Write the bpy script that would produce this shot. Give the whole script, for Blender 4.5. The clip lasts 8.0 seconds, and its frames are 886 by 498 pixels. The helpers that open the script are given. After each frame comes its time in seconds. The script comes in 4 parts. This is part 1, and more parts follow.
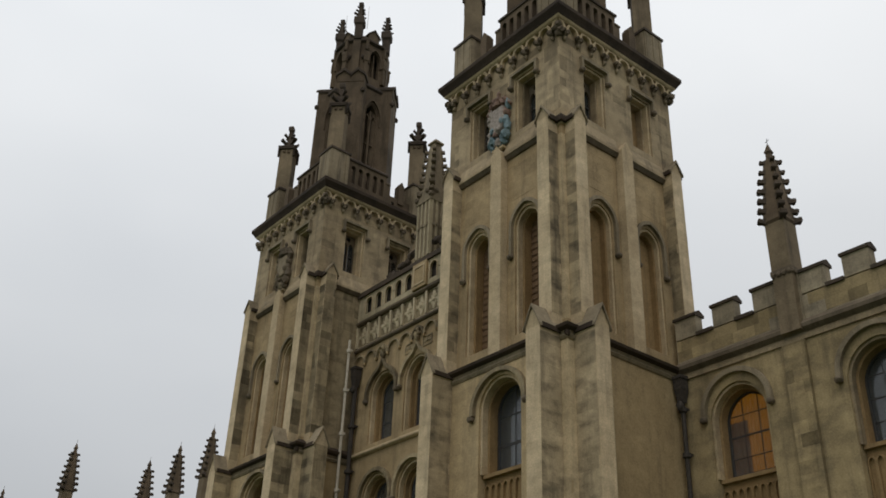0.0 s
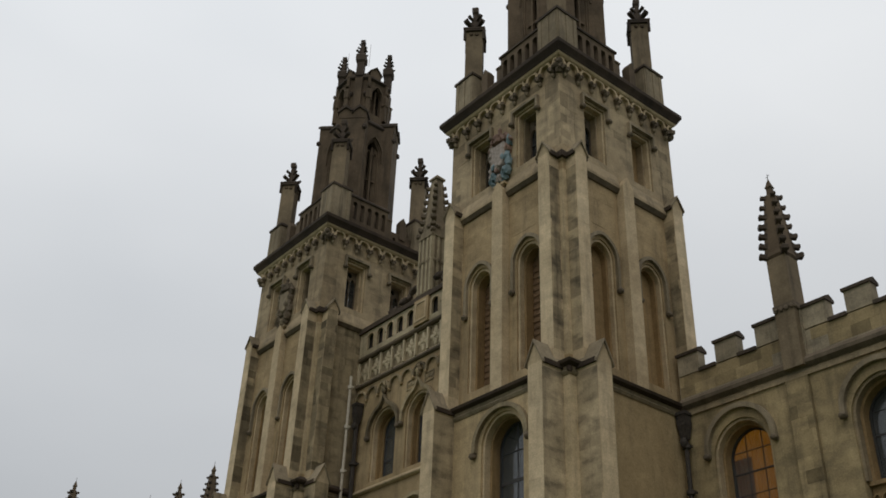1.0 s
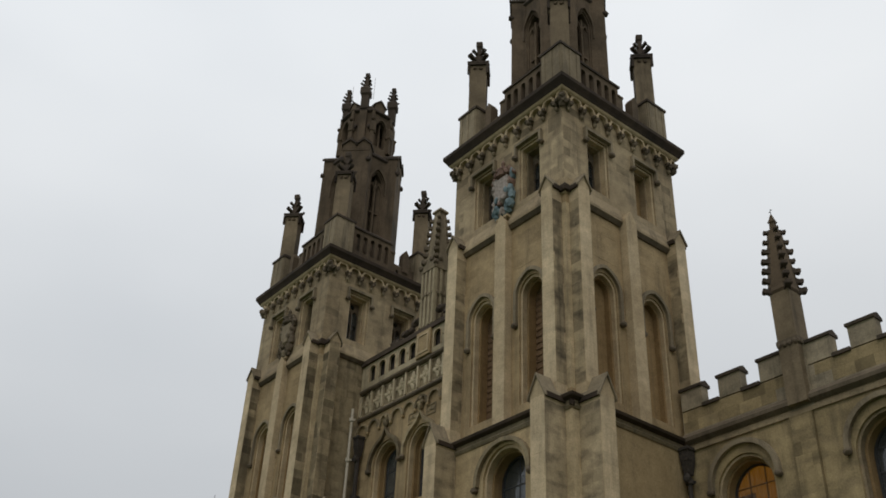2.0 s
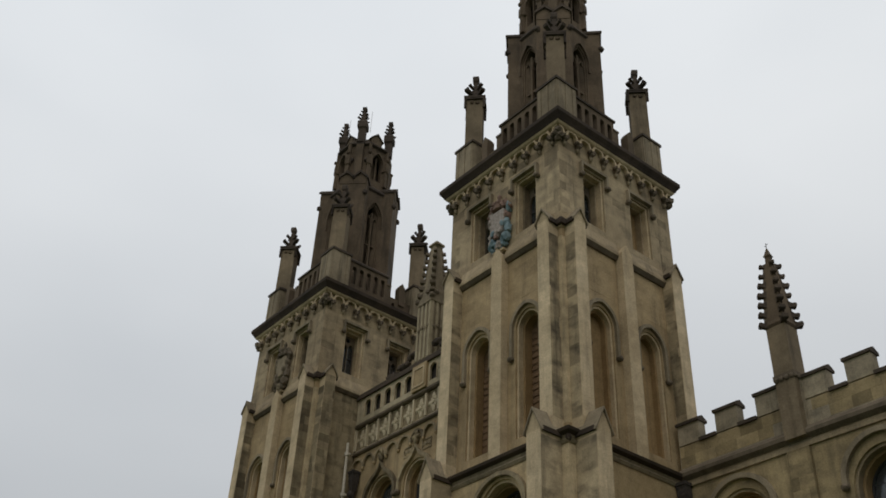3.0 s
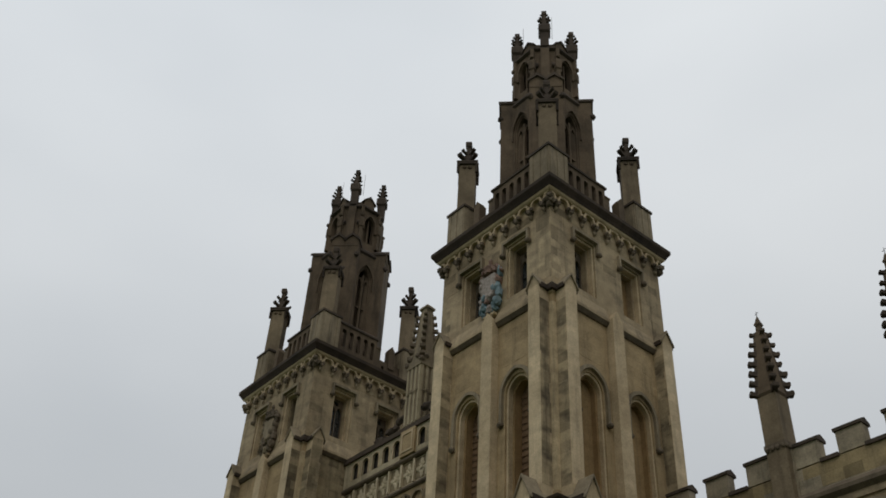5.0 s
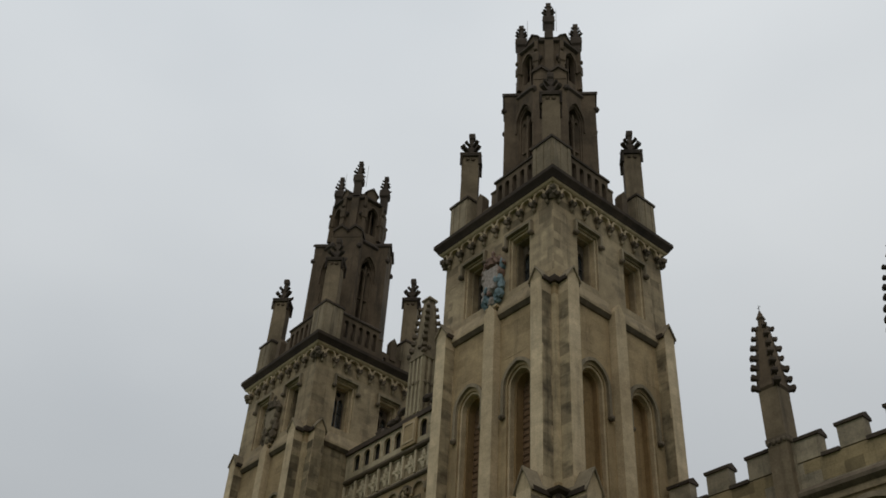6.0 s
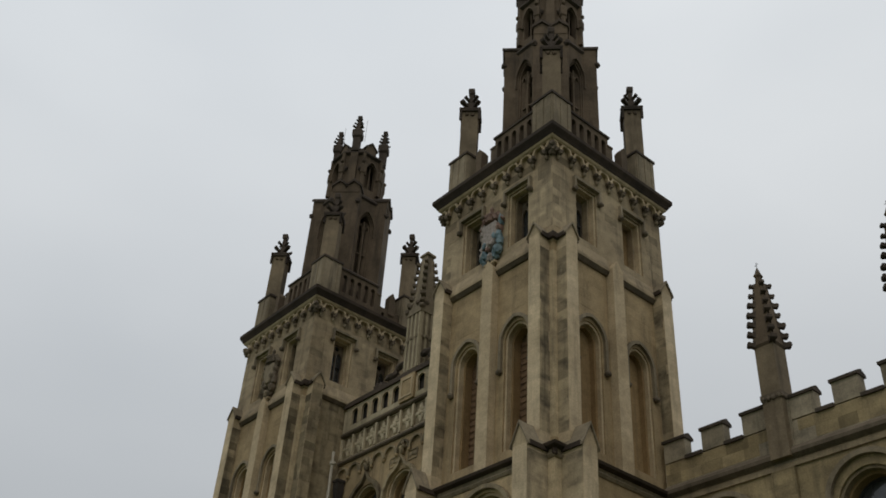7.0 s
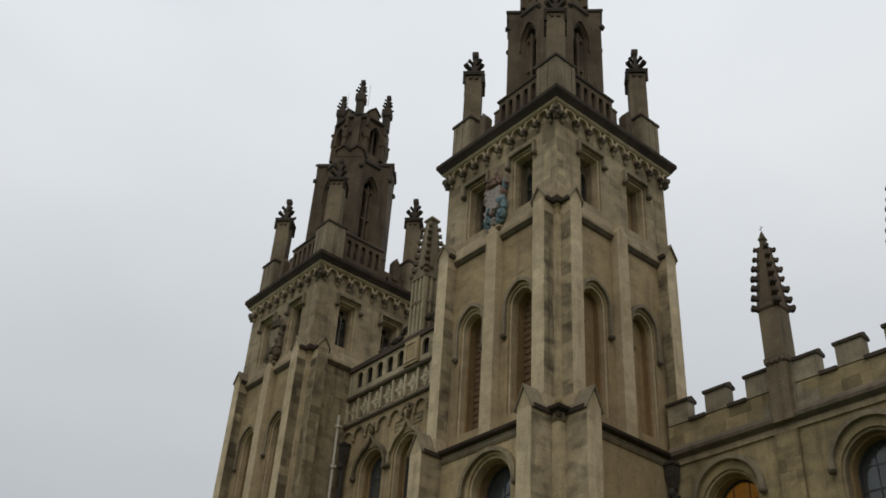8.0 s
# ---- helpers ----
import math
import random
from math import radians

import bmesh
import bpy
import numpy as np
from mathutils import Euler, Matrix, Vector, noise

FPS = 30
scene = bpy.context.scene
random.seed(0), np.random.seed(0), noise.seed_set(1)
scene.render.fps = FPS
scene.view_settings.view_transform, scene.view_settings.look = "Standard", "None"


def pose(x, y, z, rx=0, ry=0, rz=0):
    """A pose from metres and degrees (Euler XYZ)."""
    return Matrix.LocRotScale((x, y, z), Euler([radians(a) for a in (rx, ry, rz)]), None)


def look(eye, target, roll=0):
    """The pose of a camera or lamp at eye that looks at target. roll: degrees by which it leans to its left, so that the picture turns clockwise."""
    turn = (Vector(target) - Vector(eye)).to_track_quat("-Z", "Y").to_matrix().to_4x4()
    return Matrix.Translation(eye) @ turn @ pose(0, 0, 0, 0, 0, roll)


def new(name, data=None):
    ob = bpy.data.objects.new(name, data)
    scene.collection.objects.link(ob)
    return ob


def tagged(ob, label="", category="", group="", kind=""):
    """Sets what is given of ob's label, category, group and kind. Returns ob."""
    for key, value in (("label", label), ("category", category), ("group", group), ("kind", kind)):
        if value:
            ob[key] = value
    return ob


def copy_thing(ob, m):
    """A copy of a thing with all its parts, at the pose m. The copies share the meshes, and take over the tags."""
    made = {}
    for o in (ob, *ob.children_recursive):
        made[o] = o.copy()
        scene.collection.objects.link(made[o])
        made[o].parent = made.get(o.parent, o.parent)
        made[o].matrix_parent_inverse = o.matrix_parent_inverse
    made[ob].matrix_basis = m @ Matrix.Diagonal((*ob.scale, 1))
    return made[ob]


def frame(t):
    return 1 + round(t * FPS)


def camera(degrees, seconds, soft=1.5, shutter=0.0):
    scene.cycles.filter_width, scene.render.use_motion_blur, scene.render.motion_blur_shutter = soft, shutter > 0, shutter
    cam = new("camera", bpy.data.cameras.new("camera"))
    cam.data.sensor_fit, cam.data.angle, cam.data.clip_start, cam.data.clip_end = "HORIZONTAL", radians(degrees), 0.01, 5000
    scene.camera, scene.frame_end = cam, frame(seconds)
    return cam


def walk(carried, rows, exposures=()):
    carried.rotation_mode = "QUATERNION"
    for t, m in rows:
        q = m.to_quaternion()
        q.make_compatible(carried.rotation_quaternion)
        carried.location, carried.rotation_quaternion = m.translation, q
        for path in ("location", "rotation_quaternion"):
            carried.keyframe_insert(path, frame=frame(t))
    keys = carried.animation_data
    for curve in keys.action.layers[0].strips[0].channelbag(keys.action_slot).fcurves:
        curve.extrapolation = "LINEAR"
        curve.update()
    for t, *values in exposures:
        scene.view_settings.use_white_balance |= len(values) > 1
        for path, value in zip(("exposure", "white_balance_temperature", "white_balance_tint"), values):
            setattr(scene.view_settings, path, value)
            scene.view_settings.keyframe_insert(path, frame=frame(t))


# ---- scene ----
EYE = (19.206, -19.8, 1.6)
cam = camera(48.24, 8.0, soft=1.7)
# seconds, yaw, pitch, roll: the camera stands still and only tilts and pans
TURNS = (
    (0.0, 50.904, 29.791, -2.052), (0.5, 50.972, 30.819, -1.956), (1.0, 51.023, 31.851, -2.027),
    (1.5, 51.092, 32.741, -2.191), (1.7, 51.053, 33.130, -2.299), (2.8, 50.734, 35.298, -2.463), (3.0, 50.695, 35.670, -2.431), (3.5, 50.551, 36.837, -2.554),
    (4.0, 50.198, 38.024, -2.686), (4.5, 50.006, 39.054, -2.658), (4.7, 49.846, 39.392, -2.758),
    (5.8, 49.750, 39.278, -3.075), (6.0, 49.655, 38.925, -3.175),
    (6.5, 49.300, 37.756, -3.426), (7.0, 49.364, 36.371, -3.417), (7.5, 49.659, 35.253, -3.336),
    (8.0, 49.682, 34.300, -3.377),
)
EXPOSURE = ((0.0, 0.12, 6530, 10), (0.5, 0.15, 6520, 10), (1.0, -0.01, 6510, 10), (1.5, 0.05, 6500, 9.8), (3.0, -0.06, 6470, 9.5), (3.5, -0.19, 6450, 9.3), (4.5, -0.16, 6430, 9), (6.0, -0.27, 6430, 8.6), (7.0, -0.19, 6430, 9), (8.0, -0.03, 6440, 9.4))
walk(cam, [(t, pose(*EYE, 90 + p, r, y)) for t, y, p, r in TURNS], EXPOSURE)

# ---- light: a bright overcast sky and a very soft sun ----
world = bpy.data.worlds.new("overcast_sky")
scene.world = world
world.use_nodes = True
nt = world.node_tree
nt.nodes.clear()
w_out = nt.nodes.new("ShaderNodeOutputWorld")
w_bg = nt.nodes.new("ShaderNodeBackground")
w_sky = nt.nodes.new("ShaderNodeTexSky")
w_sky.sky_type = "NISHITA"
w_sky.sun_disc = False
w_sky.sun_elevation = radians(48)
w_sky.sun_rotation = radians(134)
w_dim = nt.nodes.new("ShaderNodeMix")
w_dim.data_type = "RGBA"
w_dim.blend_type = "MULTIPLY"
w_dim.inputs[0].default_value = 1.0
w_dim.inputs[7].default_value = (0.10, 0.10, 0.10, 1)
w_co = nt.nodes.new("ShaderNodeTexCoord")
w_map = nt.nodes.new("ShaderNodeMapping")
w_map.inputs["Scale"].default_value = (1.0, 1.0, 2.2)
w_noise = nt.nodes.new("ShaderNodeTexNoise")
w_noise.inputs["Scale"].default_value = 1.5
w_noise.inputs["Detail"].default_value = 4.0
w_noise.inputs["Roughness"].default_value = 0.4
w_ramp = nt.nodes.new("ShaderNodeValToRGB")
w_ramp.color_ramp.elements[0].position = 0.30
w_ramp.color_ramp.elements[0].color = (0.68, 0.71, 0.74, 1)
w_ramp.color_ramp.elements[1].position = 0.66
w_ramp.color_ramp.elements[1].color = (0.85, 0.87, 0.885, 1)
w_mix = nt.nodes.new("ShaderNodeMix")
w_mix.data_type = "RGBA"
w_mix.inputs[0].default_value = 0.94
nt.links.new(w_co.outputs["Generated"], w_map.inputs["Vector"])
nt.links.new(w_map.outputs[0], w_noise.inputs["Vector"])
nt.links.new(w_noise.outputs["Fac"], w_ramp.inputs[0])
nt.links.new(w_sky.outputs[0], w_dim.inputs[6])
nt.links.new(w_dim.outputs[2], w_mix.inputs[6])
nt.links.new(w_ramp.outputs[0], w_mix.inputs[7])
# the cloud is thicker and greyer towards the horizon
w_sep = nt.nodes.new("ShaderNodeSeparateXYZ")
w_low = nt.nodes.new("ShaderNodeMapRange")
w_low.inputs[1].default_value, w_low.inputs[2].default_value = 0.30, 0.78
w_low.inputs[3].default_value, w_low.inputs[4].default_value = 0.72, 1.12
w_mul = nt.nodes.new("ShaderNodeVectorMath")
w_mul.operation = "SCALE"
nt.links.new(w_co.outputs["Generated"], w_sep.inputs[0])
nt.links.new(w_sep.outputs["Z"], w_low.inputs[0])
# low down the quadrangle's other ranges and trees shut out most of the sky
w_hor = nt.nodes.new("ShaderNodeMapRange")
w_hor.inputs[1].default_value, w_hor.inputs[2].default_value = -0.05, 0.30
w_hor.inputs[3].default_value, w_hor.inputs[4].default_value = 0.40, 1.0
w_both = nt.nodes.new("ShaderNodeMath")
w_both.operation = "MULTIPLY"
nt.links.new(w_sep.outputs["Z"], w_hor.inputs[0])
nt.links.new(w_low.outputs[0], w_both.inputs[0])
nt.links.new(w_hor.outputs[0], w_both.inputs[1])
# and thinner towards the south-west
w_dot = nt.nodes.new("ShaderNodeVectorMath")
w_dot.operation = "DOT_PRODUCT"
w_dot.inputs[1].default_value = (-0.64, -0.77, 0.0)
w_side = nt.nodes.new("ShaderNodeMapRange")
w_side.inputs[1].default_value, w_side.inputs[2].default_value = -1.0, 1.0
w_side.inputs[3].default_value, w_side.inputs[4].default_value = 0.90, 1.11
w_all = nt.nodes.new("ShaderNodeMath")
w_all.operation = "MULTIPLY"
nt.links.new(w_co.outputs["Generated"], w_dot.inputs[0])
nt.links.new(w_dot.outputs["Value"], w_side.inputs[0])
nt.links.new(w_both.outputs[0], w_all.inputs[0])
nt.links.new(w_side.outputs[0], w_all.inputs[1])
nt.links.new(w_mix.outputs[2], w_mul.inputs[0])
nt.links.new(w_all.outputs[0], w_mul.inputs["Scale"])
nt.links.new(w_mul.outputs[0], w_bg.inputs["Color"])
nt.links.new(w_bg.outputs[0], w_out.inputs["Surface"])
w_bg.inputs["Strength"].default_value = 1.0

sun_data = bpy.data.lights.new("sun", "SUN")
sun_data.energy = 0.42
sun_data.angle = radians(40)
sun_data.color = (1.0, 0.97, 0.92)
sun = new("sun", sun_data)
sun.matrix_world = look((22, -21, 42), (0, 0, 0))


# ---- materials ----
def material(name):
    m = bpy.data.materials.new(name)
    m.use_nodes = True
    return m, m.node_tree, m.node_tree.nodes["Principled BSDF"]


def stone(name, light, dark, soot=(0.05, 0.042, 0.034), soot_amount=0.5, block=0.0, rough=0.9, bump=0.35, fine=22.0, courses=0.0):
    """Weathered limestone: broad patches, rain streaks, soot and grain, at real size."""
    m, t, p = material(name)
    n, l = t.nodes, t.links
    geo = n.new("ShaderNodeNewGeometry")
    broad = n.new("ShaderNodeTexNoise")
    broad.inputs["Scale"].default_value = 0.55
    broad.inputs["Detail"].default_value = 6.0
    broad.inputs["Roughness"].default_value = 0.6
    l.new(geo.outputs["Position"], broad.inputs["Vector"])
    r1 = n.new("ShaderNodeValToRGB")
    r1.color_ramp.elements[0].position, r1.color_ramp.elements[1].position = 0.33, 0.68
    r1.color_ramp.elements[0].color, r1.color_ramp.elements[1].color = (*dark, 1), (*light, 1)
    l.new(broad.outputs["Fac"], r1.inputs[0])
    # rain streaks run down the wall
    mp = n.new("ShaderNodeMapping")
    mp.inputs["Scale"].default_value = (2.6, 2.6, 0.28)
    l.new(geo.outputs["Position"], mp.inputs["Vector"])
    streak = n.new("ShaderNodeTexNoise")
    streak.inputs["Scale"].default_value = 1.0
    streak.inputs["Detail"].default_value = 7.0
    streak.inputs["Roughness"].default_value = 0.66
    l.new(mp.outputs[0], streak.inputs["Vector"])
    r2 = n.new("ShaderNodeMapRange")
    r2.inputs[1].default_value, r2.inputs[2].default_value = 0.50, 0.78
    r2.inputs[3].default_value, r2.inputs[4].default_value = 0.0, soot_amount
    l.new(streak.outputs["Fac"], r2.inputs[0])
    mix = n.new("ShaderNodeMix")
    mix.data_type = "RGBA"
    mix.inputs[7].default_value = (*soot, 1)
    l.new(r2.outputs[0], mix.inputs[0])
    l.new(r1.outputs[0], mix.inputs[6])
    grain = n.new("ShaderNodeTexNoise")
    grain.inputs["Scale"].default_value = fine
    grain.inputs["Detail"].default_value = 5.0
    l.new(geo.outputs["Position"], grain.inputs["Vector"])
    blotch = n.new("ShaderNodeTexNoise")
    blotch.inputs["Scale"].default_value = 3.2
    blotch.inputs["Detail"].default_value = 5.0
    blotch.inputs["Roughness"].default_value = 0.65
    l.new(geo.outputs["Position"], blotch.inputs["Vector"])
    add = n.new("ShaderNodeMath")
    add.operation = "ADD"
    l.new(grain.outputs["Fac"], add.inputs[0])
    l.new(blotch.outputs["Fac"], add.inputs[1])
    value = n.new("ShaderNodeMapRange")
    value.inputs[1].default_value, value.inputs[2].default_value = 0.7, 1.3
    value.inputs[3].default_value, value.inputs[4].default_value = 0.79, 1.18
    l.new(add.outputs[0], value.inputs[0])
    coat = mix.outputs[2]
    if courses:
        # grime that keeps to the courses of the masonry
        mc = n.new("ShaderNodeMapping")
        mc.inputs["Scale"].default_value = (1.6, 1.6, 3.0)
        l.new(geo.outputs["Position"], mc.inputs["Vector"])
        cn2 = n.new("ShaderNodeTexNoise")
        cn2.inputs["Scale"].default_value = 1.0
        cn2.inputs["Detail"].default_value = 4.0
        l.new(mc.outputs[0], cn2.inputs["Vector"])
        cr2 = n.new("ShaderNodeMapRange")
        cr2.inputs[1].default_value, cr2.inputs[2].default_value = 0.47, 0.76
        cr2.inputs[3].default_value, cr2.inputs[4].default_value = 0.0, courses
        l.new(cn2.outputs["Fac"], cr2.inputs[0])
        mix2 = n.new("ShaderNodeMix")
        mix2.data_type = "RGBA"
        mix2.inputs[7].default_value = (*soot, 1)
        l.new(cr2.outputs[0], mix2.inputs[0])
        l.new(coat, mix2.inputs[6])
        coat = mix2.outputs[2]
    hsv = n.new("ShaderNodeHueSaturation")
    l.new(coat, hsv.inputs["Color"])
    last = value.outputs[0]
    if block:
        info = n.new("ShaderNodeObjectInfo")
        s = n.new("ShaderNodeMath")
        s.operation = "ADD"
        l.new(info.outputs["Random"], s.inputs[0])
        l.new(geo.outputs["Random Per Island"], s.inputs[1])
        f = n.new("ShaderNodeMath")
        f.operation = "FRACT"
        l.new(s.outputs[0], f.inputs[0])
        # most blocks differ slightly, a few are sooty and a few are pale renewals
        br = n.new("ShaderNodeValToRGB")
        steps = ((0.0, -3.2), (0.10, -2.4), (0.20, -0.9), (0.50, 0.0), (0.80, 0.9), (0.90, 2.0), (1.0, 2.5))
        while len(br.color_ramp.elements) < len(steps):
            br.color_ramp.elements.new(0.5)
        for el, (at, v) in zip(br.color_ramp.elements, steps):
            el.position = at
            el.color = (0.5 * (1 + block * v),) * 3 + (1,)
        l.new(f.outputs[0], br.inputs[0])
        twice = n.new("ShaderNodeMath")
        twice.operation = "MULTIPLY"
        twice.inputs[1].default_value = 2.0
        l.new(br.outputs[0], twice.inputs[0])
        mul = n.new("ShaderNodeMath")
        mul.operation = "MULTIPLY"
        l.new(last, mul.inputs[0])
        l.new(twice.outputs[0], mul.inputs[1])
        last = mul.outputs[0]
    l.new(last, hsv.inputs["Value"])
    l.new(hsv.outputs[0], p.inputs["Base Color"])
    p.inputs["Roughness"].default_value = rough
    p.inputs["Specular IOR Level"].default_value = 0.25
    b = n.new("ShaderNodeBump")
    b.inputs["Strength"].default_value = bump
    b.inputs["Distance"].default_value = 0.02
    l.new(add.outputs[0], b.inputs["Height"])
    l.new(b.outputs[0], p.inputs["Normal"])
    return m


def plain(name, a, b, scale=8.0, rough=0.6, metal=0.0, bump=0.1):
    """A painted, metal or glazed surface with slight mottling."""
    m, t, p = material(name)
    n, l = t.nodes, t.links
    geo = n.new("ShaderNodeNewGeometry")
    no = n.new("ShaderNodeTexNoise")
    no.inputs["Scale"].default_value = scale
    no.inputs["Detail"].default_value = 5.0
    l.new(geo.outputs["Position"], no.inputs["Vector"])
    r = n.new("ShaderNodeValToRGB")
    r.color_ramp.elements[0].position, r.color_ramp.elements[1].position = 0.3, 0.7
    r.color_ramp.elements[0].color, r.color_ramp.elements[1].color = (*a, 1), (*b, 1)
    l.new(no.outputs["Fac"], r.inputs[0])
    l.new(r.outputs[0], p.inputs["Base Color"])
    p.inputs["Roughness"].default_value = rough
    p.inputs["Metallic"].default_value = metal
    bu = n.new("ShaderNodeBump")
    bu.inputs["Strength"].default_value = bump
    bu.inputs["Distance"].default_value = 0.01
    l.new(no.outputs["Fac"], bu.inputs["Height"])
    l.new(bu.outputs[0], p.inputs["Normal"])
    return m


STONE = stone("limestone_wall", (0.455, 0.335, 0.186), (0.31, 0.222, 0.117), soot_amount=0.6, courses=0.15)
ASHLAR = stone("limestone_ashlar", (0.455, 0.335, 0.186), (0.31, 0.222, 0.117), soot_amount=0.6, block=0.04, courses=0.15)
PALE = stone("limestone_dressing", (0.582, 0.455, 0.288), (0.428, 0.323, 0.192), soot_amount=0.45, courses=0.12)
FRIEZE = stone("pale_carved_frieze", (0.62, 0.52, 0.355), (0.45, 0.37, 0.24), soot_amount=0.55)
PIERCED = stone("grey_pierced_stone", (0.50, 0.415, 0.275), (0.34, 0.28, 0.178), soot_amount=0.6)
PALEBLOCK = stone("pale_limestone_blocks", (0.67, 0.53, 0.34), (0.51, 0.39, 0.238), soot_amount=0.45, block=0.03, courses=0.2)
# upper buttress sides: soot stains, with the shade between buttresses in the colour
STAINSHADE = stone("stained_shaded_ashlar", (0.46, 0.36, 0.22), (0.27, 0.208, 0.122), soot=(0.06, 0.048, 0.034), soot_amount=0.9, block=0.10, courses=0.9)
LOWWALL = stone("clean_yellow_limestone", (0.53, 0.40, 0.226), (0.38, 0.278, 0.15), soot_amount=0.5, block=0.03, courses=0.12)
CLUSTER = stone("rain_washed_ashlar", (0.64, 0.50, 0.31), (0.42, 0.325, 0.19), soot=(0.06, 0.048, 0.034), soot_amount=0.6, block=0.035, courses=0.35)
# lower buttress sides: grime plus painted-in shade
SIDES = stone("grimy_shaded_buttress_sides", (0.51, 0.40, 0.25), (0.29, 0.226, 0.135), soot=(0.05, 0.041, 0.03), soot_amount=0.75, block=0.045, courses=0.75)
# dirt and shade together in one darker colour
DIRTSHADE = stone("dirty_shaded_limestone", (0.38, 0.30, 0.18), (0.20, 0.155, 0.092), soot=(0.05, 0.04, 0.03), soot_amount=0.85, block=0.16, courses=0.6)
BELFRY = stone("belfry_limestone", (0.43, 0.334, 0.205), (0.28, 0.21, 0.125), soot_amount=0.6, block=0.10, courses=0.45)
OCHRE = stone("ochre_stone", (0.34, 0.225, 0.105), (0.24, 0.155, 0.07), soot_amount=0.5)
BROWN = stone("shaded_brown_limestone", (0.39, 0.287, 0.153), (0.295, 0.212, 0.109), soot_amount=0.45, block=0.05)
# soot on carved parts; also stands in for shade on tracery and drips
SOOTSHADE = stone("sooty_shaded_stone", (0.20, 0.155, 0.105), (0.11, 0.085, 0.058), soot=(0.03, 0.026, 0.022), soot_amount=0.6)
PEDESTAL = stone("streaked_pedestal_stone", (0.33, 0.265, 0.175), (0.19, 0.15, 0.095), soot=(0.03, 0.026, 0.022), soot_amount=0.75)
BLACKENED = stone("blackened_coping", (0.105, 0.078, 0.056), (0.048, 0.036, 0.027), soot=(0.02, 0.018, 0.016), soot_amount=0.6)
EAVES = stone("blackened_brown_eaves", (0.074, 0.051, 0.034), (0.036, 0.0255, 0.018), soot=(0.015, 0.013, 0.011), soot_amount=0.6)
TURRET = stone("tan_pinnacle_stone", (0.27, 0.205, 0.128), (0.15, 0.114, 0.072), soot=(0.035, 0.029, 0.022), soot_amount=0.7)
LANTERN = stone("dark_lantern_stone", (0.17, 0.122, 0.077), (0.087, 0.063, 0.04), soot=(0.024, 0.02, 0.016), soot_amount=0.75)
WINGSTONE = stone("grey_limestone", (0.45, 0.342, 0.182), (0.23, 0.173, 0.09), soot_amount=0.6, block=0.13, courses=0.45)
WINGPALE = stone("weathered_grey_parapet", (0.40, 0.33, 0.225), (0.255, 0.209, 0.141), soot_amount=0.7, block=0.08, courses=0.5)
WOOD = plain("brown_louvre_wood", (0.12, 0.068, 0.031), (0.19, 0.11, 0.05), 9, 0.85)
FRAMEDARK = plain("dark_window_frame", (0.03, 0.028, 0.026), (0.055, 0.05, 0.045), 20, 0.6)
LEAD = plain("rusty_black_cast_iron", (0.022, 0.018, 0.015), (0.062, 0.047, 0.034), 16, 0.8)
POLE = plain("pale_painted_pipe", (0.50, 0.44, 0.34), (0.64, 0.57, 0.46), 9, 0.7)
STEEL = plain("grey_steel", (0.25, 0.25, 0.25), (0.35, 0.35, 0.35), 9, 0.4, 1.0)
ROOF = plain("lead_roof", (0.14, 0.145, 0.15), (0.22, 0.225, 0.23), 2, 0.6)
LAWN = plain("mown_grass", (0.035, 0.06, 0.018), (0.06, 0.095, 0.03), 3, 0.95, bump=0.6)
BLUE = plain("weathered_blue_paint", (0.085, 0.14, 0.155), (0.22, 0.29, 0.30), 5, 0.7)
WHITE = plain("weathered_white_paint", (0.19, 0.155, 0.125), (0.41, 0.345, 0.29), 9, 0.75)
RED = plain("faded_red_paint", (0.15, 0.085, 0.06), (0.26, 0.16, 0.11), 7, 0.75)

DRAPE = plain("grey_beige_drape", (0.52, 0.41, 0.27), (0.64, 0.53, 0.38), 5, 0.9)
GLASS, gt, gp = material("window_glass")
gp.inputs["Base Color"].default_value = (0.36, 0.38, 0.38, 1)
gp.inputs["Roughness"].default_value = 0.04
gp.inputs["Transmission Weight"].default_value = 0.9
gp.inputs["IOR"].default_value = 1.5

CURTAIN, ct, cp = material("glowing_orange_curtain")
cn = ct.nodes.new("ShaderNodeTexNoise")
cn.inputs["Scale"].default_value = 4.0
cr = ct.nodes.new("ShaderNodeValToRGB")
cr.color_ramp.elements[0].color = (0.33, 0.125, 0.008, 1)
cr.color_ramp.elements[1].color = (0.50, 0.215, 0.016, 1)
ct.links.new(cn.outputs["Fac"], cr.inputs[0])
cp.inputs["Base Color"].default_value = (0.24, 0.085, 0.012, 1)
ct.links.new(cr.outputs[0], cp.inputs["Emission Color"])
# the cloth itself emits, in place of a lamp inside the room
cp.inputs["Emission Strength"].default_value = 0.62
cp.inputs["Roughness"].default_value = 0.9


# ---- builders ----
def part(name, bm, mat, parent=None, label=""):
    """Links a bmesh as one mesh object under a thing or a part."""
    bmesh.ops.recalc_face_normals(bm, faces=bm.faces)
    me = bpy.data.meshes.new(name)
    bm.to_mesh(me)
    bm.free()
    me.materials.append(mat)
    ob = new(name, me)
    ob.parent = parent
    return tagged(ob, label)


def again(ob, m, parent=None):
    """The same part once more, at the pose m under its parent, with its own sub-parts."""
    o = copy_thing(ob, m)
    o.parent = parent if parent else ob.parent
    return o


def thing(name, x, y, z, label, category, group="", kind=""):
    e = new(name)
    e.matrix_basis = pose(x, y, z)
    e.empty_display_size = 0.3
    return tagged(e, label, category, group, kind)


